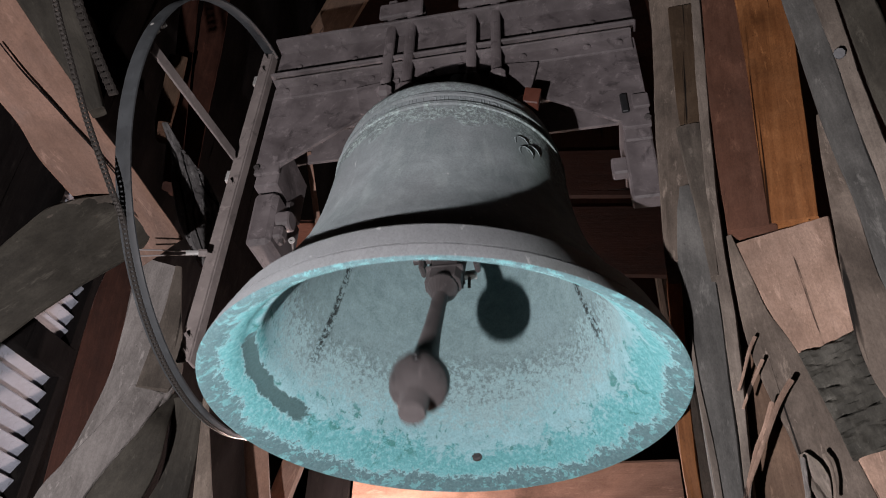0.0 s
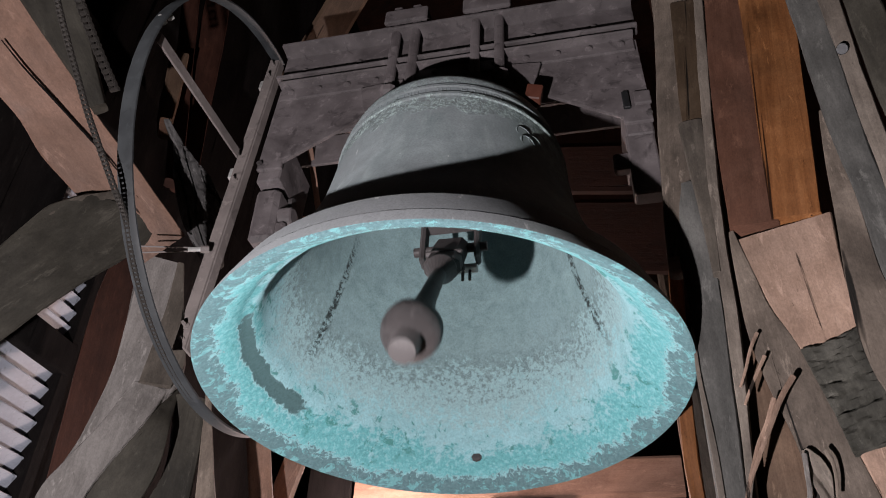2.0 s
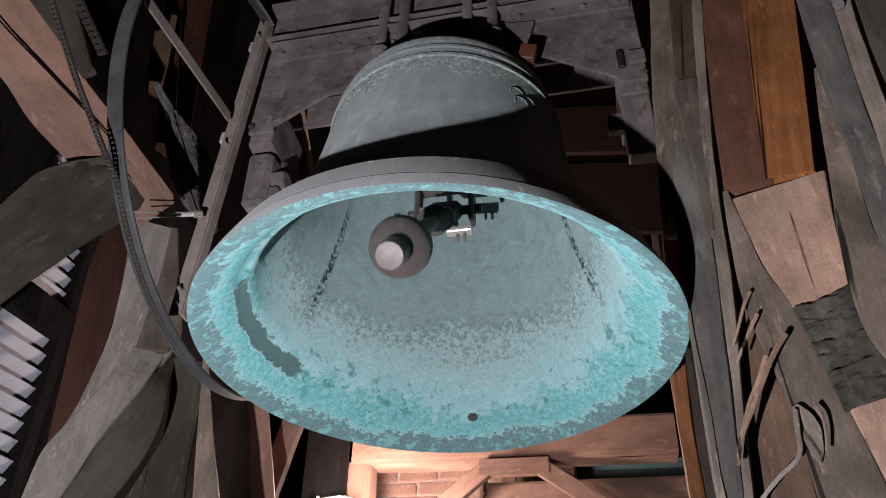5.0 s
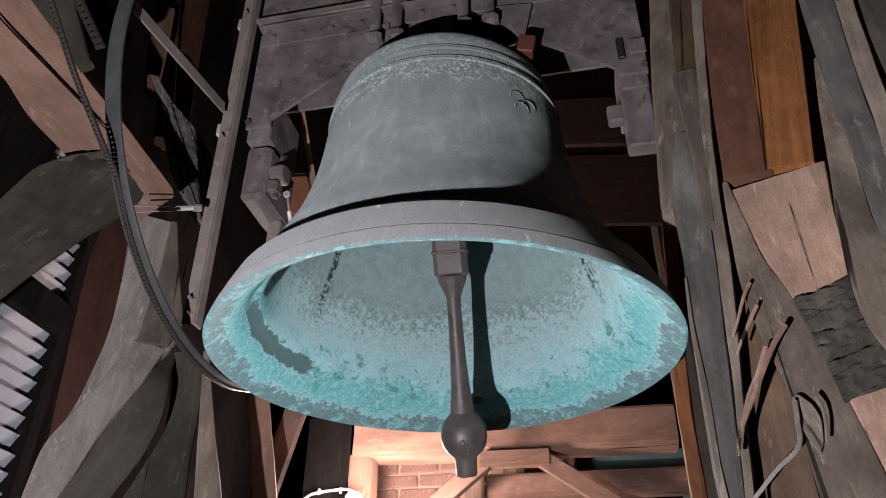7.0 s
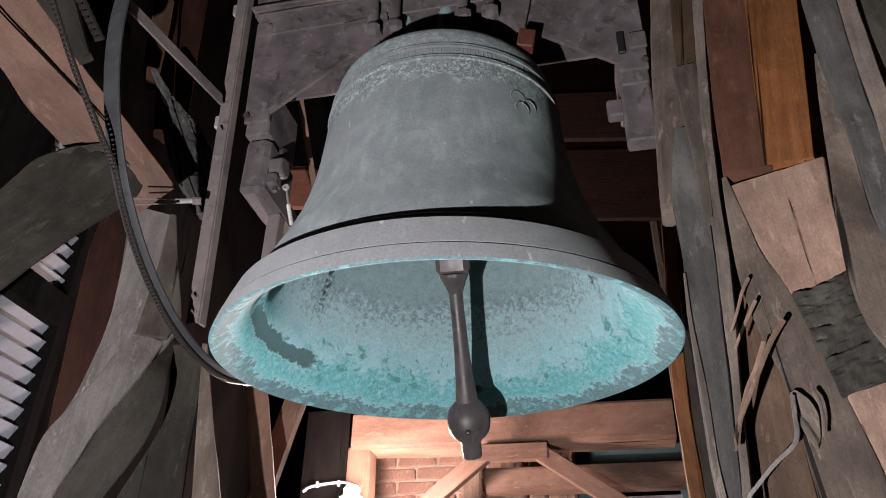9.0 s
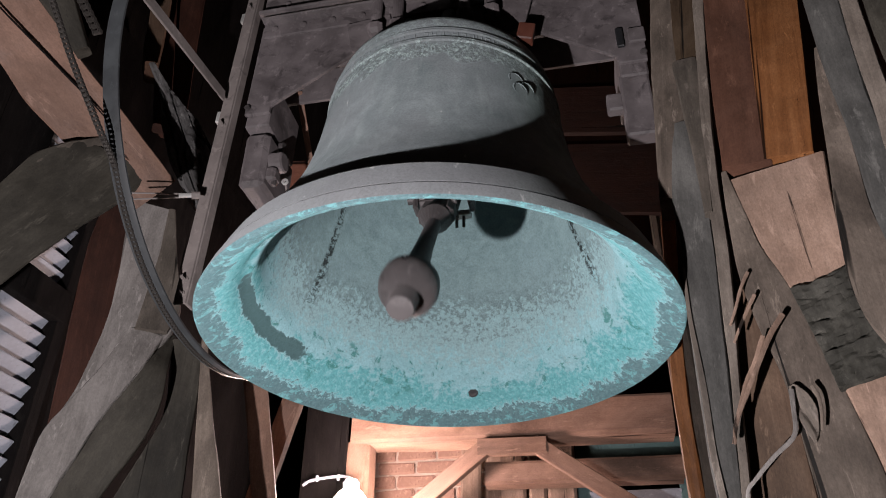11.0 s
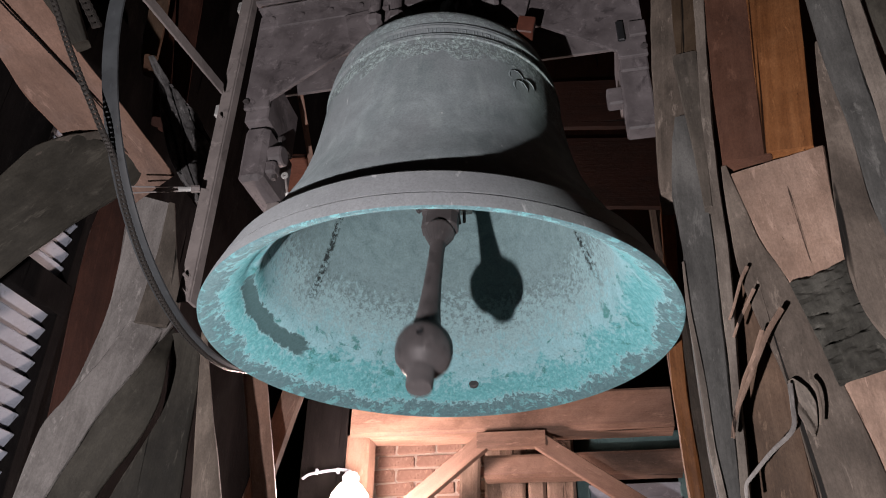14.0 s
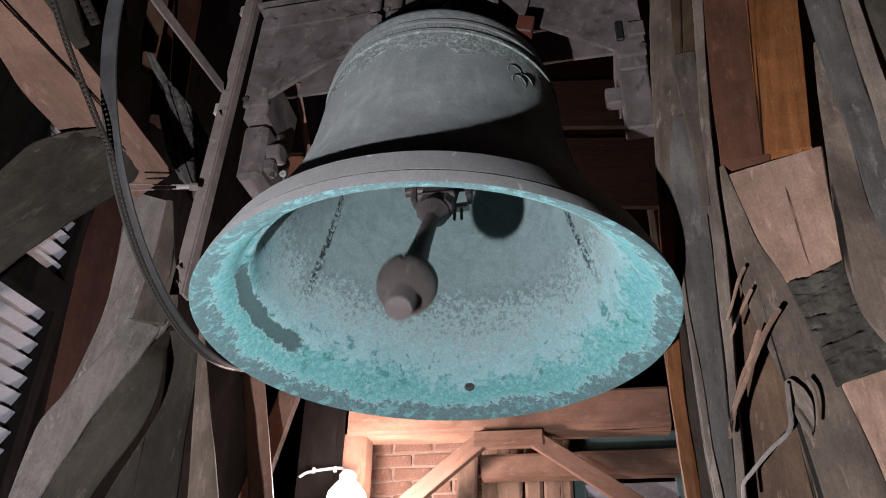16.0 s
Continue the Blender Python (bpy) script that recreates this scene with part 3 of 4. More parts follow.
CHEEK = [(-0.665, 0.505), (0.665, 0.505), (0.665, 0.06), (0.575, 0.06), (0.575, 0.09), (0.28, 0.30), (-0.28, 0.30), (-0.575, 0.09), (-0.575, 0.06), (-0.665, 0.06)]
CHEEK_BACK = [(-0.665, 0.505), (0.665, 0.505), (0.665, 0.34), (-0.665, 0.34)]
for sy in (-1, 1):
    plate(CHEEK if sy < 0 else CHEEK_BACK, sy * 0.12, 0.014, "yoke_plate", STEEL, bell, "dusty mauve-grey steel plate")
    # upper channel: web and two flanges
    part("channel_web", box((1.35, 0.012, 0.19), pose(0.0, sy * 0.125, 0.635), 0.003), STEEL, bell, "riveted steel channel web")
    part("channel_flange", box((1.35, 0.07, 0.016), pose(0.0, sy * 0.16, 0.722), 0.004), STEEL, bell)
    part("channel_flange", box((1.35, 0.045, 0.014), pose(0.0, sy * 0.147, 0.545), 0.004), STEEL, bell)
    bm = bmesh.new()
    put_box(bm, (1.31, 0.045, 0.010), pose(0, sy * 0.150, 0.500), 0.003)
    put_box(bm, (1.31, 0.010, 0.07), pose(0, sy * 0.133, 0.468), 0.003)
    part("yoke_angle", bm, STEEL, bell)
    for k in range(12):
        x = -0.61 + k * 0.111
        part("rivet", lathe([(0.013, 0), (0.012, 0.006), (0.006, 0.010), (0, 0.011)], pose(x, sy * 0.138, 0.468, 90 if sy < 0 else -90), 10), STEEL, bell)
        if k % 2 == 0:
            part("rivet", lathe([(0.012, 0), (0.011, 0.006), (0.006, 0.009), (0, 0.010)], pose(x + 0.03, sy * 0.132, 0.61, 90 if sy < 0 else -90), 10), STEEL, bell)
for sx in (-1, 1):
    plate([(sx * 0.33, 0.42), (sx * 0.17, 0.44), (sx * 0.15, 0.27), (sx * 0.24, 0.24), (sx * 0.30, 0.28)][::sx], -0.142, 0.012, "gusset", STEEL)
    # arm down to the axis, with its slot and wedge
    part("yoke_arm", box((0.085, 0.225, 0.20), pose(sx * 0.620, 0, 0.115), 0.005), STEEL, bell)
    if sx > 0:
        part("slot", box((0.022, 0.012, 0.085), pose(sx * 0.592, -0.132, 0.165), 0.003), BLACK, bell, "dark slot")
    if sx > 0:
        part("cover_plate", box((0.052, 0.012, 0.062), pose(sx * 0.643, -0.134, 0.165), 0.003), STEEL, bell)
    part("bolt_head", lathe([(0.011, 0), (0.011, 0.008), (0, 0.009)], pose(sx * 0.655, -0.13, 0.085, 90), 6), IRON, bell)
    part("axle", rod((sx * 0.56, 0, 0), (sx * 0.67, 0, 0), 0.024, 18), IRON, bell, "steel axle stub")
part("wedge", box((0.052, 0.05, 0.062), pose(0.302, -0.19, 0.176, 10, 12, 8), 0.004), RUSTY, bell, "red-brown wooden wedge")

# crown loops and straps
for x, y, rz in ((-0.105, -0.10, 0), (0.035, -0.11, 0), (-0.06, 0.10, 20), (0.06, 0.10, -20), (-0.13, 0.0, 90), (0.13, 0.0, 90)):
    pts = smooth_line([(x * 0.9, y * 1.25, 0.15), (x, y * 1.15, 0.33), (x, y * 0.95, 0.43), (x * 0.8, y * 0.5, 0.47), (x * 0.5, y * 0.15, 0.46)], 6)
    part("crown_loop", tube_through(pts, 0.030, 12), VERDIGRIS, bell, "verdigris crown loop")
part("crown_post", lathe([(0.09, 0.15), (0.07, 0.22), (0.06, 0.46), (0, 0.46)], None, 20), BRONZE, bell)
for x0, x1 in ((-0.213, -0.136), (0.098, 0.187)):
    for x in (x0, x1):
        part("strap", rod((x, -0.165, 0.36), (x, -0.165, 0.86), 0.019, 14), STEEL, bell, "round steel strap bolt")
        part("strap_nut", lathe([(0.026, 0), (0.028, 0.004), (0.028, 0.026), (0.024, 0.03), (0, 0.03)], pose(x, -0.165, 0.845), 6), STEEL, bell)
        part("strap_foot", box((0.055, 0.10, 0.05), pose(x + 0.004, -0.15, 0.345, 12), 0.014), STEEL, bell)
    part("strap_cap", box((x1 - x0 + 0.095, 0.36, 0.028), pose((x0 + x1) / 2, 0, 0.832), 0.006), STEEL, bell)
    part("strap_cap_lip", box((x1 - x0 + 0.095, 0.02, 0.085), pose((x0 + x1) / 2, -0.188, 0.80), 0.006), STEEL, bell)

# ---------------- the rope wheel on the axle ----------------
WX, WR, WY, WZ = -0.765, 0.780, 0.095, 0.06
rim = bmesh.new()
n = 120
rings = []
for k in range(n + 1):
    # from the top, over the near side, to behind the bottom
    ca, sa = math.cos(radians(100 + 205 * k / n)), math.sin(radians(100 + 205 * k / n))
    rings.append([rim.verts.new((WX + dx, WY + r * ca, WZ + r * sa)) for dx, r in ((-0.022, WR - 0.002), (-0.022, WR + 0.004), (-0.018, WR + 0.006), (-0.008, WR + 0.006), (0.008, WR + 0.006), (0.018, WR + 0.006), (0.022, WR + 0.004), (0.022, WR - 0.002), (0.010, WR - 0.004), (-0.010, WR - 0.004))])
for r0, r1 in zip(rings, rings[1:]):
    for k in range(10):
        rim.faces.new((r0[k], r0[(k + 1) % 10], r1[(k + 1) % 10], r1[k]))
rim.faces.new(rings[0])
rim.faces.new(rings[-1][::-1])
bmesh.ops.recalc_face_normals(rim, faces=rim.faces)
wheel = new("swing_wheel")
wheel.parent = bell
wheel["label"] = "dark steel swing wheel with a chain round its rim"
part("rim", rim, RIM, wheel, "dark blue-grey flat steel rim", True)
# upright bar of angle steel, and its cross spoke
bm = bmesh.new()
put_box(bm, (0.010, 0.040, 1.46), pose(-0.757, -0.045, 0.10), 0.002)
put_box(bm, (0.040, 0.010, 1.46), pose(-0.775, -0.068, 0.10), 0.002)
part("upright_bar", bm, BAR, wheel, "brown-grey steel angle bar")
bm = bmesh.new()
put_box(bm, (0.008, 0.042, 0.55), Matrix.Translation((-0.775, -0.375, 0.150)) @ pose(0, 0, 0, 99), 0.002)
part("spoke", bm, BAR, wheel)
for y, z in ((-0.066, 0.78), (-0.066, 0.70), (-0.066, 0.08), (-0.066, -0.55), (-0.066, -0.60), (-0.640, 0.215), (-0.655, 0.165)):
    part("bolt", lathe([(0.012, 0), (0.012, 0.010), (0.006, 0.011), (0.006, 0.03), (0, 0.03)], pose(-0.772, y, z, 90), 6), CHROME if y < -0.1 else BAR, wheel, "bright bolt" if y < -0.1 else "")
for z in (0.66, 0.13):
    part("clip", box((0.018, 0.02, 0.05), pose(-0.80, -0.062, z), 0.003), CHROME, wheel, "pale clip")


# ---------------- static bearings and their stand ----------------
def world_of(x, y, z):
    return (AX[0] + x, AX[1] + y, AX[2] + z)


for sx in (-1, 1):
    bearing = new("bearing_block")
    tagged(bearing, "grey steel bearing housing of the bell axle", "bearing", "axle bearings")
    bearing.matrix_world = pose(*world_of(sx * 0.617, 0.01, -0.10))
    if sx < 0:
        part("housing", box((0.088, 0.22, 0.22), pose(0, 0, -0.005), 0.016), STEEL, bearing)
        part("boss", lathe([(0, 0), (0.033, 0), (0.036, 0.006), (0.036, 0.045), (0.03, 0.05), (0, 0.05)], pose(-sx * 0.04, -0.06, 0.0, 0, -sx * 90), 20), STEEL, bearing)
        part("foot_lug", box((0.036, 0.05, 0.05), pose(-sx * 0.058, -0.07, -0.06), 0.008), STEEL, bearing)
        part("lug_bolt", rod((-sx * 0.066, -0.07, -0.10), (-sx * 0.066, -0.07, -0.02), 0.009, 8), IRON, bearing)
    else:
        part("housing", box((0.088, 0.06, 0.24), pose(0, -0.085, 0.015), 0.006), STEEL, bearing)
        part("foot_lug", box((0.05, 0.04, 0.065), pose(-0.065, -0.085, 0.04), 0.006), STEEL, bearing)
    if sx < 0:
        part("stand", box((0.044, 0.05, 0.40), pose(0.022, 0.06, -0.31), 0.004), BAR, bearing, "brown-grey steel stand")
        part("bracket", box((0.06, 1.0, 0.08), pose(-0.015, 0.58, -0.02), 0.006), BAR, bearing, "steel bracket running back to the frame")
    else:
        part("bracket", box((0.05, 0.16, 0.08), pose(0.0, 0.0, 0.06), 0.006), BAR, bearing, "steel bracket running back to the frame")


# ---------------- room ----------------
def wall(name, size, m, mat, label):
    ob = part(name, box(size, None, 0), mat)
    ob.matrix_world = m
    return tagged(ob, label, "wall", kind="structure")


wall("floor", (6.6, 9.5, 0.1), pose(0.6, 1.6, -0.05), OAK_BROWN, "worn plank floor of the belfry")
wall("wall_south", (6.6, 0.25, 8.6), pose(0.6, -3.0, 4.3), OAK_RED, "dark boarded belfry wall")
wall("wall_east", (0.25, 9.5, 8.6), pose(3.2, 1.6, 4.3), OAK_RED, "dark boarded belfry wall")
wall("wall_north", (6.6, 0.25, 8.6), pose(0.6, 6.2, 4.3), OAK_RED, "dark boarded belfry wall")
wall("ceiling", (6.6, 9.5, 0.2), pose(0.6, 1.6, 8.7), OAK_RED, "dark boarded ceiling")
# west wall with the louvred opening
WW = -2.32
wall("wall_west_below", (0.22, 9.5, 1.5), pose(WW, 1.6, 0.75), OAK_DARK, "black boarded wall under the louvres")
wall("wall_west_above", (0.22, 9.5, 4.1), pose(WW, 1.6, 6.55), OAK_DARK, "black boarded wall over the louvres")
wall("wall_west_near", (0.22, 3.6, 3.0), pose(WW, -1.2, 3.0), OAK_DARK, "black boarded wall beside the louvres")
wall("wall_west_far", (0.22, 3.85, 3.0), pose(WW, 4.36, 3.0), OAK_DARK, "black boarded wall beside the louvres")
louvre = new("louvre_window")
tagged(louvre, "white painted wooden louvre slats in a black frame", "louvre")
louvre.matrix_world = pose(-2.2, 1.5, 2.2)
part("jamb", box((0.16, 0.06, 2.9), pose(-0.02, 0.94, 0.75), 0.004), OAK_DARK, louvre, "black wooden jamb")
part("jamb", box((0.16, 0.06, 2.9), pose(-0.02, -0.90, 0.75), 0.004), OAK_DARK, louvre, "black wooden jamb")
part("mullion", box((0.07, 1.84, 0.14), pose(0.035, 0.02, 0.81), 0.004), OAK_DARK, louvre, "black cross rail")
# Two added boards that keep sky out of the opening's dark upper part.
part("shutter_board", box((0.04, 1.84, 0.62), pose(0.06, 0.02, 1.99), 0.004), OAK_DARK, louvre, "added black board that blocks the sky at the top of the opening")
part("shutter_board", box((0.04, 1.46, 1.3), pose(0.06, -0.17, 1.53), 0.004), OAK_DARK, louvre, "added black board that closes off the upper slats")
slat_mesh = mesh_of("slat", box((0.192, 1.80, 0.012), None, 0.003), SLAT)
for k in range(30):
    z = 0.02 + k * 0.072
    if abs(z - 0.81) < 0.07 or z > 1.66:
        continue
    s = new("slat", slat_mesh)
    s.parent = louvre
    s.matrix_basis = pose(-0.03, 0.02 + 0.006 * math.sin(k * 1.7), z, 0.3 * math.sin(k * 2.3), -54 + 2.0 * math.sin(k * 1.3), 0)

# ---------------- timbers ----------------
FAR = "timbers of the bell frame"
# frame on the wheel's far side, from the bell outwards
post = hewn("timber_post", [(0.467, 1.654, 4.403, 0.183), (0.403, 1.671, 3.757, 0.149), (0.363, 1.680, 3.453, 0.134), (0.335, 1.686, 3.234, 0.134), (0.293, 1.695, 3.020, 0.088), (0.254, 1.702, 2.831, 0.047), (0.248, 1.703, 2.749, 0.036)], 0.12, OAK_SIDE, "weathered grey oak post, cut to a tongue below", group=FAR)
# Shadow in the post's notch, coloured in with a thin dark brown strip.
hewn("recess", [(0.421, 1.658, 3.735, 0.084), (0.385, 1.667, 3.433, 0.065), (0.370, 1.670, 3.292, 0.064), (0.364, 1.672, 3.208, 0.059)], 0.02, OAK_SHADOWED, "notch of the post, its shadow put in as dark brown", post, 0.003, 0.004)
post = hewn("timber_post", [(0.327, 1.689, 2.988, 0.072), (0.299, 1.694, 2.754, 0.089), (0.295, 1.695, 2.573, 0.079), (0.280, 1.697, 2.395, 0.079), (0.275, 1.698, 2.259, 0.073), (0.266, 1.699, 2.089, 0.064), (0.262, 1.700, 1.947, 0.051), (0.262, 1.700, 0.000, 0.051)], 0.14, OAK_SLATE, "dark grey-green oak post of the bell frame", group=FAR)
# Light along the post's edge, painted as a strip of paler oak.
hewn("edge_strip", [(0.252, 1.694, 2.529, 0.006), (0.245, 1.695, 2.390, 0.011), (0.249, 1.694, 2.218, 0.015), (0.243, 1.695, 2.064, 0.015), (0.249, 1.694, 1.947, 0.016), (0.249, 1.694, 0.000, 0.016)], 0.02, OAK_EDGE, "lit edge of the post, its light put in as paler oak", post, 0.002, 0.004, columns=5)
hewn("timber_brace", [(0.356, 1.670, 3.200, 0.071), (0.350, 1.665, 3.025, 0.058), (0.340, 1.660, 2.826, 0.033), (0.332, 1.656, 2.662, 0.020)], 0.10, OAK_GREY, "grey-brown wedge-shaped brace on the post", group=FAR, rough=0.003)
hewn("timber_post", [(0.501, 1.620, 4.055, 0.029), (0.451, 1.635, 3.640, 0.028), (0.423, 1.643, 3.395, 0.032), (0.398, 1.650, 3.174, 0.027), (0.365, 1.657, 2.876, 0.028), (0.351, 1.659, 2.697, 0.030), (0.344, 1.661, 2.548, 0.032), (0.327, 1.664, 2.367, 0.027), (0.315, 1.667, 2.244, 0.018), (0.307, 1.668, 2.153, 0.018), (0.299, 1.670, 2.054, 0.019), (0.286, 1.672, 1.940, 0.019), (0.286, 1.672, 0.000, 0.019)], 0.05, OAK_EDGE, "narrow pale-edged oak post", group=FAR, rough=0.004, edge=0.006)
pine = hewn("timber_post", [(0.567, 1.604, 4.077, 0.122), (0.532, 1.616, 3.653, 0.121), (0.500, 1.625, 3.361, 0.133), (0.465, 1.636, 3.043, 0.127), (0.444, 1.641, 2.784, 0.121)], 0.20, OAK_MAROON, "red-brown half of a cracked pine post", group=FAR, rough=0.004, edge=0.006)
hewn("sawn_half", [(0.679, 1.557, 3.958, 0.183), (0.633, 1.577, 3.568, 0.154), (0.601, 1.589, 3.293, 0.135), (0.572, 1.601, 3.049, 0.127), (0.538, 1.613, 2.777, 0.115)], 0.20, OAK_ORANGE, "orange half of the cracked pine post", pine, 0.004, 0.008)
big_brace = hewn("timber_brace", [(0.508, 1.638, 2.766, 0.233), (0.512, 1.631, 2.631, 0.194), (0.517, 1.625, 2.525, 0.168), (0.549, 1.609, 2.423, 0.166), (0.567, 1.596, 2.292, 0.157), (0.582, 1.582, 2.163, 0.150), (0.595, 1.569, 2.036, 0.140), (0.597, 1.559, 1.915, 0.128), (0.597, 1.559, 0.000, 0.128)], 0.20, OAK_TAN, "thick tan oak brace with a rough hewn patch", group=FAR, rough=0.006, edge=0.010)
hewn("hewn_patch", [(0.525, 1.596, 2.421, 0.141), (0.541, 1.583, 2.347, 0.153), (0.554, 1.572, 2.263, 0.151), (0.560, 1.563, 2.172, 0.146)], 0.03, ROUGH_OAK, "rough axe-hewn grey-green patch", big_brace, 0.006, 0.004, columns=41, step=0.005, axe=0.014)
hewn("weathered_side", [(0.392, 1.668, 2.787, 0.013), (0.399, 1.664, 2.642, 0.048), (0.403, 1.661, 2.545, 0.062), (0.420, 1.654, 2.444, 0.098), (0.441, 1.645, 2.317, 0.101), (0.457, 1.639, 2.229, 0.100), (0.467, 1.634, 2.156, 0.109), (0.475, 1.628, 2.045, 0.126), (0.482, 1.623, 1.976, 0.131), (0.485, 1.620, 1.912, 0.137), (0.492, 1.615, 1.810, 0.154), (0.492, 1.615, 0.000, 0.154)], 0.05, OAK_SIDE, "weathered brown-grey side of the brace", big_brace, 0.006, 0.010, columns=13)
hewn("timber_board", [(0.393, 1.729, 2.501, 0.074), (0.385, 1.731, 2.410, 0.077), (0.385, 1.730, 2.263, 0.107), (0.378, 1.732, 2.100, 0.125), (0.369, 1.733, 1.949, 0.147), (0.369, 1.733, 0.000, 0.147)], 0.05, OAK_BROWN, "brown board behind the frame", group=FAR, rough=0.004)
brace = hewn("timber_brace", [(0.686, 1.423, 3.703, 0.103), (0.668, 1.431, 3.360, 0.088), (0.656, 1.437, 3.105, 0.080), (0.650, 1.440, 2.951, 0.078), (0.647, 1.441, 2.812, 0.069), (0.649, 1.440, 2.736, 0.065), (0.648, 1.441, 2.649, 0.064), (0.641, 1.444, 2.531, 0.064), (0.646, 1.442, 2.437, 0.073), (0.656, 1.437, 2.302, 0.086), (0.72, 1.43, 0.0, 0.09)], 0.12, OAK_SLATE, "sloping dark grey oak brace", group=FAR, rough=0.006)
hewn("worn_face", [(0.626, 1.472, 2.990, 0.011), (0.611, 1.474, 2.840, 0.032), (0.608, 1.473, 2.748, 0.049), (0.597, 1.474, 2.636, 0.058), (0.582, 1.475, 2.495, 0.067), (0.583, 1.471, 2.394, 0.094), (0.584, 1.468, 2.319, 0.102), (0.594, 1.461, 2.255, 0.099), (0.619, 1.447, 2.181, 0.091)], 0.06, OAK_SIDE, "worn brown face of the brace", brace, 0.004, 0.006)
rail = hewn("timber_rail", [(0.690, 1.332, 3.553, 0.055), (0.679, 1.337, 3.230, 0.047), (0.670, 1.342, 2.993, 0.037), (0.666, 1.344, 2.884, 0.040), (0.663, 1.345, 2.757, 0.040), (0.662, 1.346, 2.662, 0.039), (0.656, 1.349, 2.589, 0.037)], 0.08, OAK_EDGE, "pale sloping oak rail with a peg hole", group=FAR, rough=0.004, edge=0.008)
hewn("timber_rail", [(0.731, 1.275, 3.446, 0.079), (0.719, 1.281, 3.143, 0.075), (0.706, 1.289, 2.923, 0.077), (0.704, 1.290, 2.832, 0.074), (0.704, 1.290, 2.717, 0.072), (0.699, 1.293, 2.562, 0.070), (0.70, 1.29, 0.0, 0.07)], 0.10, OAK_MOSS, "dark sloping oak rail", group=FAR)
peg_hole = part("peg_hole", lathe([(0, 0), (0.013, 0), (0.014, -0.002), (0.013, -0.010), (0, -0.012)], None, 9), BLACK, rail, "dark peg hole")
peg_hole.matrix_basis = rail.matrix_basis.inverted() @ Matrix.Translation((0.661, 1.331, 3.045)) @ (Vector((-0.38, -0.80, -0.80))).to_track_quat("Z", "Y").to_matrix().to_4x4()

# frame behind the wheel
pink = hewn("timber_brace", [(-1.90, 0.62, 3.72, 0.27), (-1.684, 1.168, 3.465, 0.257), (-1.614, 1.375, 3.349, 0.210), (-1.577, 1.466, 3.277, 0.215), (-1.511, 1.592, 3.204, 0.207), (-1.372, 1.807, 3.045, 0.163)], 0.12, OAK_PINK, "pinkish planed timber brace with a long crack", group=FAR, edge=0.008, rough=0.005)
hewn("crack", [(-1.666, 1.168, 3.421, 0.003), (-1.639, 1.246, 3.386, 0.006), (-1.598, 1.336, 3.351, 0.007), (-1.551, 1.426, 3.306, 0.006), (-1.498, 1.516, 3.257, 0.007), (-1.453, 1.592, 3.208, 0.003)], 0.006, OAK_DARK, "long dark drying crack", pink, 0.002, 0.001, columns=3)
brace = hewn("timber_brace", [(-2.210, 0.900, 1.150, 0.185), (-1.756, 1.325, 2.263, 0.185), (-1.623, 1.451, 2.596, 0.175), (-1.584, 1.484, 2.705, 0.195), (-1.545, 1.516, 2.811, 0.224), (-1.516, 1.581, 2.952, 0.250), (-1.462, 1.667, 3.079, 0.226), (-1.412, 1.734, 3.106, 0.096)], 0.15, OAK_MOSS, "greenish grey oak brace of the frame", group=FAR, rough=0.008)
hewn("dusty_top", [(-1.649, 1.441, 2.685, 0.047), (-1.608, 1.466, 2.811, 0.049), (-1.569, 1.490, 2.937, 0.043), (-1.533, 1.545, 3.069, 0.041), (-1.472, 1.632, 3.162, 0.031)], 0.03, OAK_GREY, "paler grey upper side of the brace", brace, 0.004, 0.008, columns=5)
post = hewn("timber_post", [(-1.383, 1.836, 3.027, 0.137), (-1.359, 1.854, 2.835, 0.162), (-1.337, 1.869, 2.650, 0.206), (-1.370, 1.872, 2.555, 0.175), (-1.437, 1.845, 2.380, 0.100), (-1.475, 1.815, 2.249, 0.080), (-1.500, 1.790, 1.900, 0.050), (-1.500, 1.790, 0.000, 0.050)], 0.18, OAK_PALE, "pale grey oak post of the frame", group=FAR)
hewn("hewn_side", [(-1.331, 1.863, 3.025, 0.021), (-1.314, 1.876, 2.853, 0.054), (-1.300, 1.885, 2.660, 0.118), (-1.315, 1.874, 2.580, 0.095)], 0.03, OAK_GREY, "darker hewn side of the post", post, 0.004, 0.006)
brace = hewn("timber_brace", [(-1.341, 1.886, 2.580, 0.110), (-1.349, 1.819, 2.432, 0.104), (-1.388, 1.783, 2.327, 0.102), (-1.418, 1.753, 2.227, 0.117), (-1.433, 1.735, 2.110, 0.092), (-1.444, 1.720, 2.010, 0.068), (-1.455, 1.703, 1.893, 0.053), (-1.46, 1.70, 0.0, 0.055)], 0.12, OAK_PALE, "pale grey curved oak brace", group=FAR, rough=0.008)
# The brace's unlit side: its shade is put into the colour by a darker oak.
hewn("shaded_side", [(-1.345, 2.030, 2.634, 0.030), (-1.281, 1.895, 2.458, 0.071), (-1.299, 1.878, 2.357, 0.123), (-1.320, 1.859, 2.261, 0.135), (-1.361, 1.825, 2.130, 0.115), (-1.387, 1.801, 2.025, 0.113), (-1.408, 1.780, 1.904, 0.110)], 0.08, OAK_MOSS, "shaded side of the curved brace, its shade put in as darker oak", brace, 0.007, 0.012)
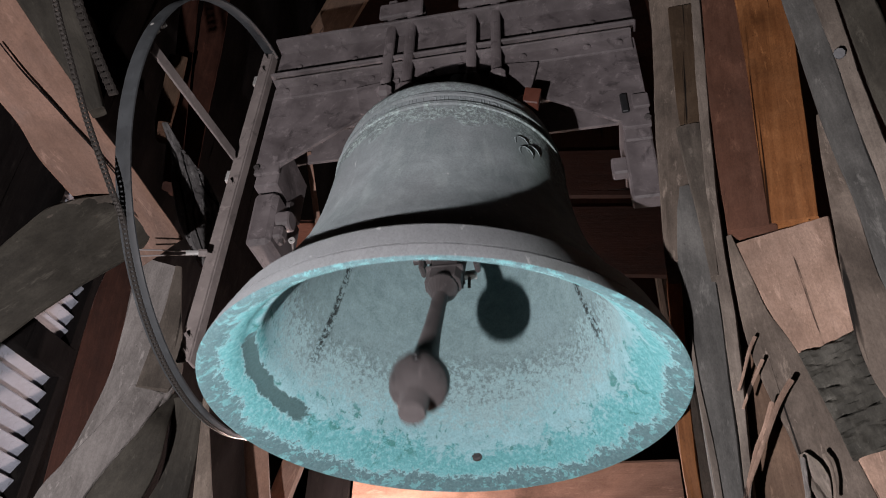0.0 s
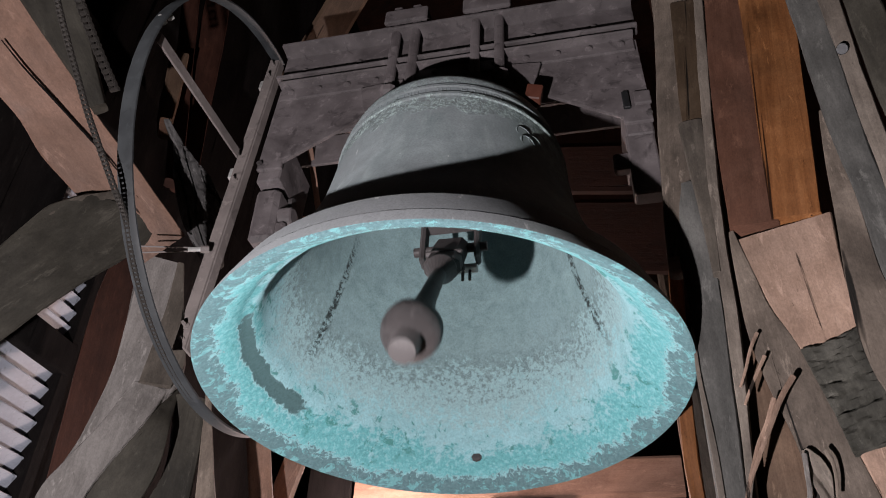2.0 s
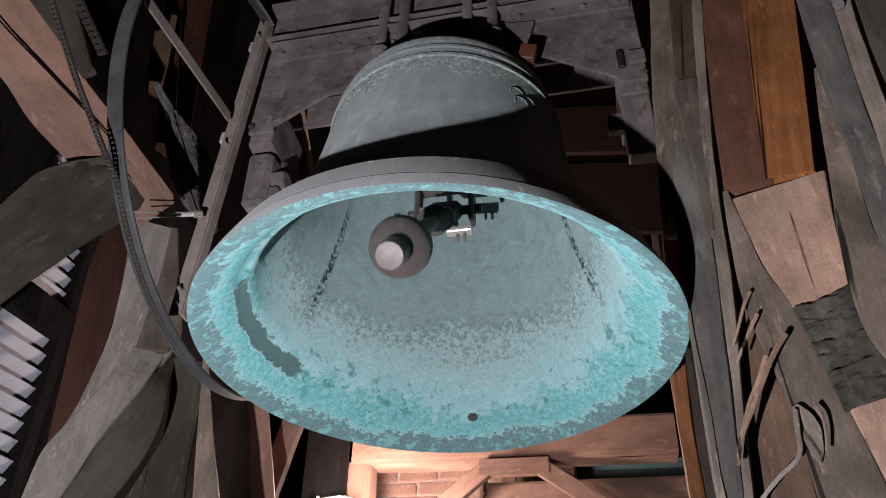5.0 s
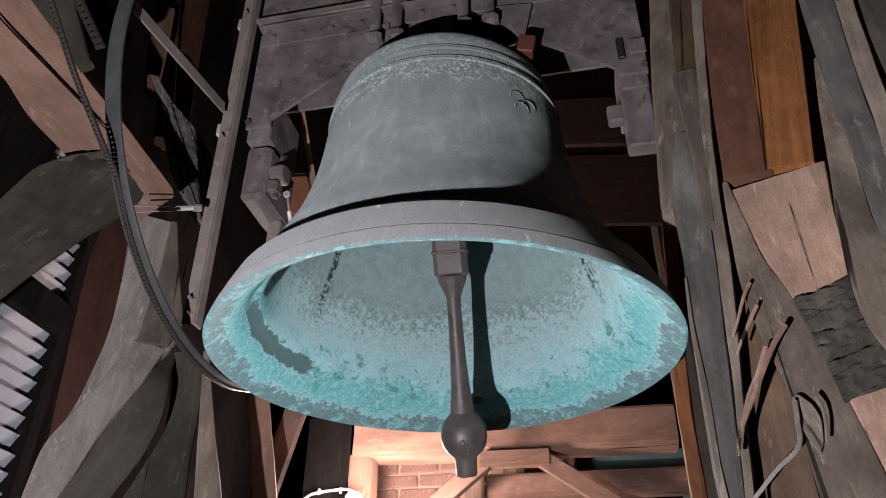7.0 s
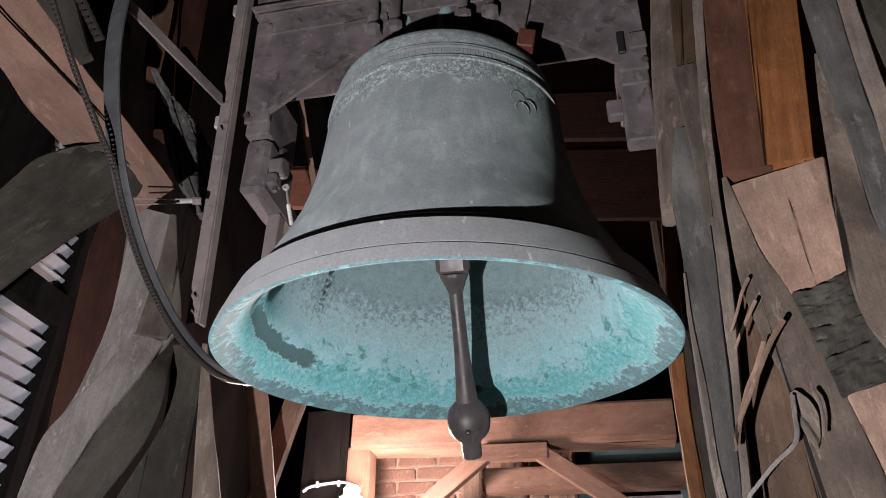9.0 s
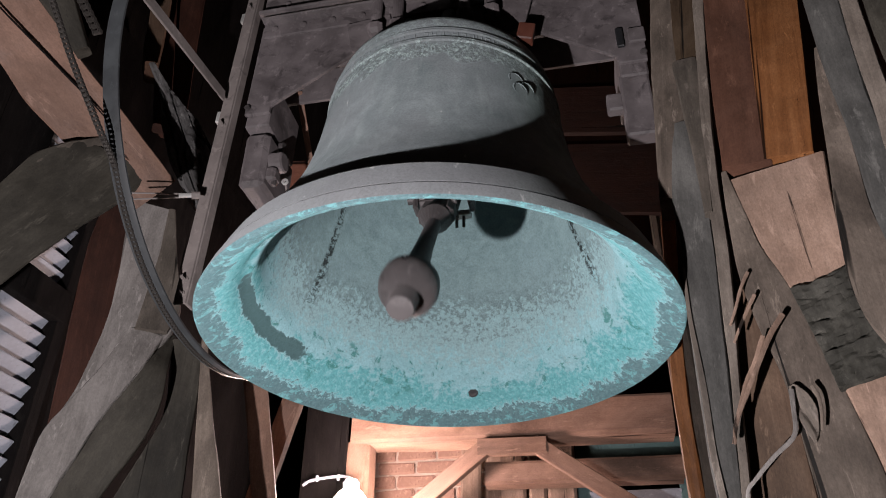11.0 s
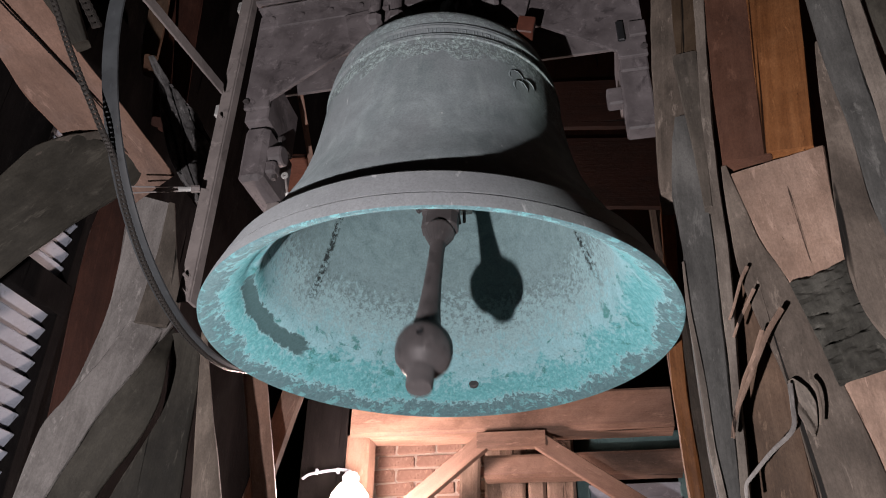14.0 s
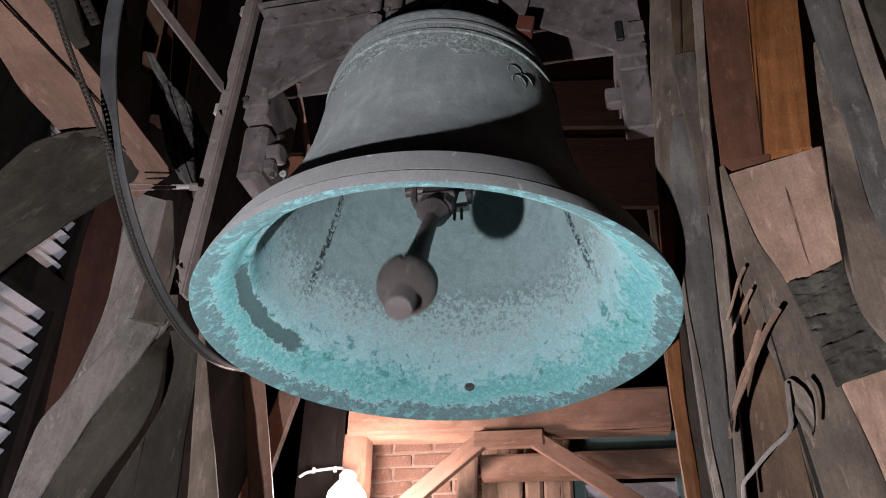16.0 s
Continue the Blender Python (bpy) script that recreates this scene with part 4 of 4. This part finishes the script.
hewn("timber_post", [(-1.281, 2.029, 2.605, 0.095), (-1.265, 2.039, 2.433, 0.091), (-1.263, 2.040, 2.333, 0.097), (-1.279, 2.030, 2.234, 0.132), (-1.293, 2.019, 2.116, 0.186), (-1.309, 2.008, 1.973, 0.244), (-1.32, 2.0, 0.0, 0.244)], 0.15, OAK_MOSS, "dark grey oak post with splits", group=FAR, rough=0.008)
hewn("timber_post", [(-1.234, 2.047, 2.620, 0.017), (-1.214, 2.059, 2.494, 0.033), (-1.190, 2.073, 2.339, 0.055), (-1.149, 2.095, 2.108, 0.090), (-1.130, 2.105, 1.985, 0.109), (-1.10, 2.12, 0.0, 0.109)], 0.10, OAK_SIDE, "narrow split grey oak post", group=FAR)
hewn("timber_post", [(-1.891, 2.264, 3.563, 0.076), (-1.892, 2.276, 3.195, 0.138), (-1.888, 2.293, 2.857, 0.142), (-1.887, 2.310, 2.488, 0.111), (-1.884, 2.334, 2.080, 0.103), (-1.865, 2.457, 0.000, 0.103)], 0.15, OAK_DEEP, "dark red-brown timber post", group=FAR)
hewn("timber_brace", [(-1.614, 1.909, 3.824, 0.025), (-1.565, 1.949, 3.721, 0.041), (-1.531, 1.975, 3.640, 0.091), (-1.488, 2.007, 3.543, 0.150), (-1.434, 2.047, 3.410, 0.174), (-1.394, 2.074, 3.269, 0.105), (-1.370, 2.091, 3.20, 0.065)], 0.10, OAK_BARK, "charred timber with deep cracks", group=FAR, rough=0.010, columns=45, step=0.006, cracks=0.032)
hewn("timber_post", [(-1.72, 0.65, 4.05, 0.3), (-1.580, 0.960, 3.731, 0.256), (-1.530, 1.096, 3.594, 0.190), (-1.499, 1.170, 3.504, 0.145), (-1.443, 1.282, 3.373, 0.077), (-1.406, 1.351, 3.275, 0.045)], 0.10, OAK_MOSS, "grey-green timber behind the chains", group=FAR, rough=0.006)
hewn("timber_post", [(-1.352, 2.577, 2.931, 0.092), (-1.188, 2.657, 2.058, 0.088), (-1.10, 2.70, 0.0, 0.088)], 0.12, OAK_PINK, "reddish timber post of the frame", group=FAR)
timber("timber_brace", (-1.210, 2.837, 2.774), (-1.425, 2.921, 2.171), 0.095, 0.12, OAK_PINK, "reddish timber brace of the frame", group=FAR)
timber("thin_batten", (-0.995, 1.988, 3.615), (-0.993, 2.250, 3.318), 0.023, 0.03, OAK_PINK, "thin pinkish batten behind the bell", group=FAR, rough=0.001, round_edge=0.003)
# dark timbers high behind the yoke
hewn("roof_timber", [(-1.98, 2.05, 8.6, 0.12), (-1.970, 2.128, 5.550, 0.113), (-1.938, 2.173, 5.070, 0.088), (-1.849, 2.285, 4.153, 0.080), (-1.824, 2.318, 3.869, 0.075)], 0.08, OAK_DEEP, "dark red-brown roof timber", group=FAR)
hewn("roof_timber", [(-1.98, 2.25, 8.6, 0.12), (-1.928, 2.298, 5.805, 0.114), (-1.883, 2.334, 5.119, 0.142), (-1.831, 2.376, 4.176, 0.119), (-1.813, 2.389, 3.893, 0.112)], 0.08, OAK_DEEP, "dark red-brown roof timber", group=FAR)
hewn("roof_timber", [(-1.841, 2.109, 4.526, 0.087), (-1.826, 2.122, 4.331, 0.080), (-1.822, 2.125, 4.196, 0.080), (-1.809, 2.137, 4.087, 0.055)], 0.16, OAK_BROWN, "short brown timber end behind the spoke", group=FAR)
timber("roof_timber", (2.83, -0.75, 8.60), (-1.450, 2.601, 4.702), 0.195, 0.15, OAK_BROWN, "brown sloping roof timber", group=FAR)
timber("roof_timber", (-1.407, 2.585, 3.673), (-1.011, 2.725, 3.724), 0.204, 0.15, OAK_RUST, "red-brown cross timber behind the bell", group=FAR)
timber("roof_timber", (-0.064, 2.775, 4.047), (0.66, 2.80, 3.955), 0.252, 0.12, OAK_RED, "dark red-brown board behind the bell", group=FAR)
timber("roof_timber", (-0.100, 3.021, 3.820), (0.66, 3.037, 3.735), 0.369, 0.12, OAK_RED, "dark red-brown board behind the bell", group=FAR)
# The orange colour stands in for warm lamp light on this timber.
hewn("timber_post", [(0.358, 2.276, 3.522, 0.050), (0.30, 2.282, 2.85, 0.048), (0.264, 2.285, 2.390, 0.044), (0.24, 2.29, 0.0, 0.044)], 0.08, OAK_ORANGE, "narrow split timber, warm lamp light put in as orange", group=FAR, rough=0.010)
hewn("timber_post", [(0.303, 2.698, 2.755, 0.040), (0.302, 2.698, 2.033, 0.037), (0.30, 2.70, 0.0, 0.037)], 0.08, OAK_PINK, "narrow pinkish post beside the bay", group=FAR, rough=0.003)

timber("frame_post", (0.64, 2.93, 0.0), (0.64, 2.93, 8.6), 0.12, 0.14, OAK_DEEP, "dark red-brown post that carries the boards", group=FAR, face=(0, -1, 0))

# ---------------- the lit bay behind ----------------
YB = 3.9
timber("cross_beam", (-1.34, YB, 2.93), (0.40, YB, 2.90), 0.21, 0.22, OAK_PINK, "pinkish planed cross beam lit from below", face=(0, -1, 0))
timber("bay_post", (-1.30, YB + 0.02, 2.84), (-1.30, YB + 0.02, 0.0), 0.13, 0.16, OAK_PINK, "pinkish post beside the lamp", face=(0, -1, 0))
timber("bay_post", (0.47, YB - 0.3, 5.0), (0.47, YB - 0.3, 0.0), 0.09, 0.16, OAK_GREY, "dark post at the end of the bay", face=(0, -1, 0))
timber("lower_beam", (-0.61, YB + 0.12, 2.66), (0.42, YB + 0.12, 2.65), 0.125, 0.14, OAK_PINK, "pinkish lower cross rail with a nail", face=(0, -1, 0))
timber("bay_brace", (-0.57, YB - 0.05, 2.765), (-1.32, YB - 0.05, 2.18), 0.085, 0.06, OAK_PINK, "pinkish diagonal bay brace", face=(0, -1, 0), round_edge=0.004, rough=0.002)
timber("bay_collar", (-0.62, YB - 0.056, 2.752), (-0.26, YB - 0.056, 2.748), 0.085, 0.06, OAK_PINK, "pinkish collar piece between two braces", face=(0, -1, 0), round_edge=0.004, rough=0.002)
timber("bay_brace", (-0.33, YB - 0.05, 2.765), (0.42, YB - 0.05, 2.23), 0.085, 0.06, OAK_PINK, "pinkish diagonal bay brace", face=(0, -1, 0), round_edge=0.004, rough=0.002)
for x, w in ((-0.80, 0.12), (-0.66, 0.11), (-0.50, 0.15), (-0.36, 0.10), (-0.22, 0.16)):
    timber("bay_board", (x + 0.08 * (x < -0.6), YB + 0.4, 3.3), (x, YB + 0.4, 0.0), w, 0.05, OAK_TAN, "upright brown board of the bay", face=(0, -1, 0), group="bay boards")
timber("green_board", (-0.13, YB + 0.5, 2.82), (0.9, YB + 0.5, 2.82), 0.2, 0.04, TEAL, "dark green painted board over the louvres", face=(0, -1, 0), rough=0.001)
small = new("louvre_window")
tagged(small, "small white louvre window in a dark green frame", "louvre")
small.matrix_world = pose(0.16, YB + 0.5, 2.30)
for x in (-0.27, 0.31):
    part("jamb", box((0.09, 0.05, 0.66), pose(x, 0, 0.05), 0.004), TEAL, small, "dark green painted jamb")
for k in range(8):
    part("slat", box((0.50, 0.09, 0.012), pose(0.02, 0.0, -0.24 + k * 0.075, -48), 0.002), SLAT, small)

# brick wall of the bay
BRICK = painted_steel("red_brick", (0.24, 0.125, 0.09), (0.40, 0.25, 0.19), 0.0, 0.85)
MORTAR = painted_steel("pale_lime_mortar", (0.38, 0.30, 0.25), (0.50, 0.41, 0.35), 0.0, 0.9)
bricks = part("wall_brick", box((1.0, 0.20, 3.4), None, 0.0), MORTAR)
bricks.matrix_world = pose(-0.95, YB + 0.75, 1.7)
tagged(bricks, "whitewashed red brick wall with open joints", "wall", kind="structure")
rb = random.Random(8)
brick_meshes = []
for q in range(5):
    bm = box((0.238, 0.05, 0.068), None, 0.008)
    for v in bm.verts:
        v.co += Vector((rb.uniform(-1, 1), rb.uniform(-1, 1), rb.uniform(-1, 1))) * 0.005
    brick_meshes.append(mesh_of("brick", bm, BRICK))
for row in range(22):
    for col in range(4):
        b = new("brick", brick_meshes[rb.randrange(5)])
        b.parent = bricks
        b.matrix_basis = pose(-0.42 + col * 0.254 + (row % 2) * 0.127, -0.105 + rb.uniform(-0.006, 0.004), -0.10 + row * 0.083, 0, rb.uniform(-1, 1), rb.uniform(-1, 1))

# wall lamp of the bay: globe, holder, cable
def glowing(nt, b):
    b.inputs["Emission Color"].default_value = (1.0, 0.80, 0.62, 1)
    b.inputs["Emission Strength"].default_value = 14.0


GLOW = material("lamp_globe_glow", glowing)
panel = part("lamp_board", box((0.25, 0.03, 0.80), None, 0.004), OAK_DARK)
panel.matrix_world = pose(-1.49, YB + 0.02, 2.66)
tagged(panel, "dark board that carries the lamp cable", "board")
bay_lamp = new("wall_lamp")
tagged(bay_lamp, "glowing round globe lamp with a white cable", "lamp")
bay_lamp.matrix_world = pose(-1.27, YB - 0.14, 2.44)
part("globe", lathe([(0, -0.12), (0.05, -0.115), (0.09, -0.08), (0.105, -0.02), (0.095, 0.04), (0.06, 0.085), (0.04, 0.10), (0, 0.10)], None, 24), GLOW, bay_lamp, "glowing white glass globe", True)
part("holder", lathe([(0.042, 0.09), (0.045, 0.13), (0.03, 0.15), (0, 0.15)], None, 16), SLAT, bay_lamp)
part("cable", tube_through(smooth_line([(0.0, 0.02, 0.14), (-0.03, 0.07, 0.175), (-0.10, 0.08, 0.19), (-0.25, 0.08, 0.175), (-0.30, 0.08, 0.15)], 6), 0.008, 8), SLAT, bay_lamp, "white lamp cable")
for x in (-0.10, -0.22):
    part("cable_clip", box((0.014, 0.016, 0.03), pose(x, 0.076, 0.183), 0.002), SLAT, bay_lamp)
lamp("bay_light", "POINT", (-1.12, YB - 0.48, 2.45), 125, (1.0, 0.74, 0.68), 0.1)

# ---------------- drive chains ----------------
def chain(points, pitch, label, mat=BLACK, size=1.0):
    th = new("drive_chain")
    tagged(th, label, "chain")
    th.matrix_world = pose(*points[0])
    pts = [Vector(p) - Vector(points[0]) for p in smooth_line(points, 40)]
    bm = bmesh.new()
    for dx in (-0.0055, 0.0055):
        put_box(bm, (0.0025, 0.011 * size, pitch * 0.96), pose(dx * size, 0, 0), 0.001)
    put_rod(bm, (-0.008 * size, 0, 0.4 * pitch), (0.008 * size, 0, 0.4 * pitch), 0.0045 * size, 6)
    me = mesh_of("link", bm, mat)
    acc, nxt = 0.0, 0.0
    for a, b in zip(pts, pts[1:]):
        seg = (b - a).length
        while nxt <= acc + seg and seg > 0:
            p = a + (b - a) * ((nxt - acc) / seg)
            ob = new("link", me)
            ob.parent = th
            dr = (b - a).normalized()
            sidev = (Vector((1, 0, 0)) - dr * dr.x).normalized()
            m = Matrix((sidev, dr.cross(sidev), dr)).transposed().to_4x4()
            m.translation = p
            ob.matrix_basis = m
            nxt += pitch
        acc += seg
    return th


def on_rim(deg, dx=0.0, dr=0.014):
    a = radians(deg)
    r = WR + dr
    return world_of(WX + dx, WY + r * math.cos(a), WZ + r * math.sin(a))


chain([(-1.313, 0.725, 3.556), (-1.272, 0.848, 3.375), (-1.240, 0.941, 3.209), (-1.221, 1.011, 3.113), (-1.210, 1.069, 3.047), (-1.197, 1.126, 2.980), (-1.176, 1.187, 2.905), (-1.150, 1.252, 2.823), on_rim(219, -0.004, 0.010), on_rim(228, -0.004, 0.010), on_rim(240, -0.004, 0.010), on_rim(252, -0.004, 0.010), on_rim(264, -0.004, 0.010), on_rim(278, -0.004, 0.010), on_rim(292, -0.004, 0.010)], 0.0127, "thin black roller chain running down onto the wheel rim", CHAIN)
chain([(-1.402, 0.811, 3.762), (-1.362, 0.963, 3.561), (-1.337, 1.075, 3.417), (-1.333, 1.155, 3.364), (-1.331, 1.229, 3.326), (-1.325, 1.306, 3.285)], 0.019, "heavier black chain strand behind the wheel", CHAIN, 1.7)

tie = new("tie_bolt")
tagged(tie, "bright tie bolt with two thin wires", "bolt")
t0 = Vector((-1.331, 1.641, 2.936))
tie.matrix_world = Matrix.Translation(t0)
part("wire", rod((0, 0, 0), Vector((-1.205, 1.713, 2.966)) - t0, 0.0025, 6), BAR, tie)
part("wire", rod(Vector((-1.330, 1.654, 2.921)) - t0, Vector((-1.206, 1.719, 2.957)) - t0, 0.0025, 6), BAR, tie)
part("sleeve", rod(Vector((-1.214, 1.711, 2.959)) - t0, Vector((-1.181, 1.728, 2.967)) - t0, 0.008, 10), CHROME, tie)
part("nut", rod(Vector((-1.181, 1.728, 2.967)) - t0, Vector((-1.158, 1.740, 2.972)) - t0, 0.012, 6), BAR, tie)

# turnbuckle beside the bell, sticks and wire on the frame
tb = new("turnbuckle")
tagged(tb, "bright steel turnbuckle on a wire", "turnbuckle")
tb.matrix_world = pose(*(-0.859, 1.711, 2.962))
a0, a1, a2, a3 = [Vector(p) - Vector((-0.859, 1.711, 2.962)) for p in ((-0.858, 1.712, 2.963), (-0.859, 1.743, 2.921), (-0.857, 1.782, 2.870), (-0.858, 1.815, 2.821))]
part("eye", lathe([(0.005, -0.003), (0.011, -0.003), (0.011, 0.003), (0.005, 0.003)], pose(0, 0, 0, 90), 14), CHROME, tb)
part("upper_rod", rod(a0, a1, 0.0035, 8), BAR, tb)
part("body", rod(a1, a2, 0.007, 10), CHROME, tb)
part("lower_rod", rod(a2, a3, 0.0035, 8), BAR, tb)


def stick(points, r, label, mat=OAK_TAN, name="stick"):
    pts = smooth_line(points, 5)
    k = len(pts)
    ob = part(name, tube_through([p + Vector((noise.noise(p * 9), noise.noise(p * 9 + Vector((5, 5, 5))), 0)) * 0.010 for p in pts], [r * (1 - 0.35 * i / k) for i in range(k)], 8), mat, None, "", True)
    return tagged(ob, label, "stick")


stick([(0.384, 1.635, 2.469), (0.352, 1.641, 2.413), (0.322, 1.648, 2.343)], 0.0045, "short bare stick on the frame")
stick([(0.387, 1.624, 2.403), (0.357, 1.631, 2.356), (0.324, 1.638, 2.294)], 0.0045, "short bare stick on the frame")
stick([(0.424, 1.595, 2.336), (0.391, 1.603, 2.285), (0.354, 1.612, 2.225), (0.317, 1.619, 2.161), (0.293, 1.624, 2.108), (0.280, 1.626, 2.064)], 0.0065, "long bare stick leaning on the post")
stick([(0.381, 1.606, 2.291), (0.353, 1.612, 2.239), (0.323, 1.618, 2.192), (0.298, 1.623, 2.125)], 0.0055, "thin bare stick leaning on the post")
stick([(0.408, 1.609, 2.169), (0.403, 1.610, 2.127), (0.391, 1.613, 2.075), (0.349, 1.622, 2.036), (0.312, 1.630, 1.995), (0.288, 1.635, 1.968), (0.279, 1.637, 1.922)], 0.0055, "grey cable hanging in a bend on the frame", OAK_PALE, "cable")
hewn("splinter", [(0.415, 1.626, 2.186, 0.012), (0.425, 1.622, 2.157, 0.036), (0.432, 1.620, 2.122, 0.042), (0.435, 1.620, 2.080, 0.021), (0.434, 1.620, 2.061, 0.006)], 0.02, OAK_EDGE, "torn pale splinter hanging on the brace", rough=0.006, edge=0.003, category="splinter", step=0.006, cracks=0.012, columns=15)
stick([(0.447, 1.599, 2.169), (0.454, 1.594, 2.143), (0.452, 1.594, 2.108), (0.442, 1.597, 2.074)], 0.0045, "worn rope end on the brace", OAK_SIDE, "rope_end")


# ---------------- motion ----------------
def motions():
    rows = []
    swing = []
    for k in range(81):
        t = k * 0.2
        a = 7.9271 * math.exp(-0.05349 * t) * math.cos(2 * math.pi * (t - 2.2264) / 2.7847)
        w = 2 * math.pi * (t - 2.3477) / 2.7902
        c = -0.062 + 55.614 * math.exp(-0.01145 * t) * math.cos(w) + -2.279 * math.cos(2 * w) + -0.162 * math.cos(3 * w) + -1.164 * math.sin(2 * w) + 0.264 * math.sin(3 * w)
        rows.append((t, pose(*AX, -a)))
        swing.append((t, pose(*PIVOT, 0, 0, 1.336) @ pose(0, 0, 0, -(c - a))))
    walk(bell, rows)
    walk(clapper, swing)


motions()
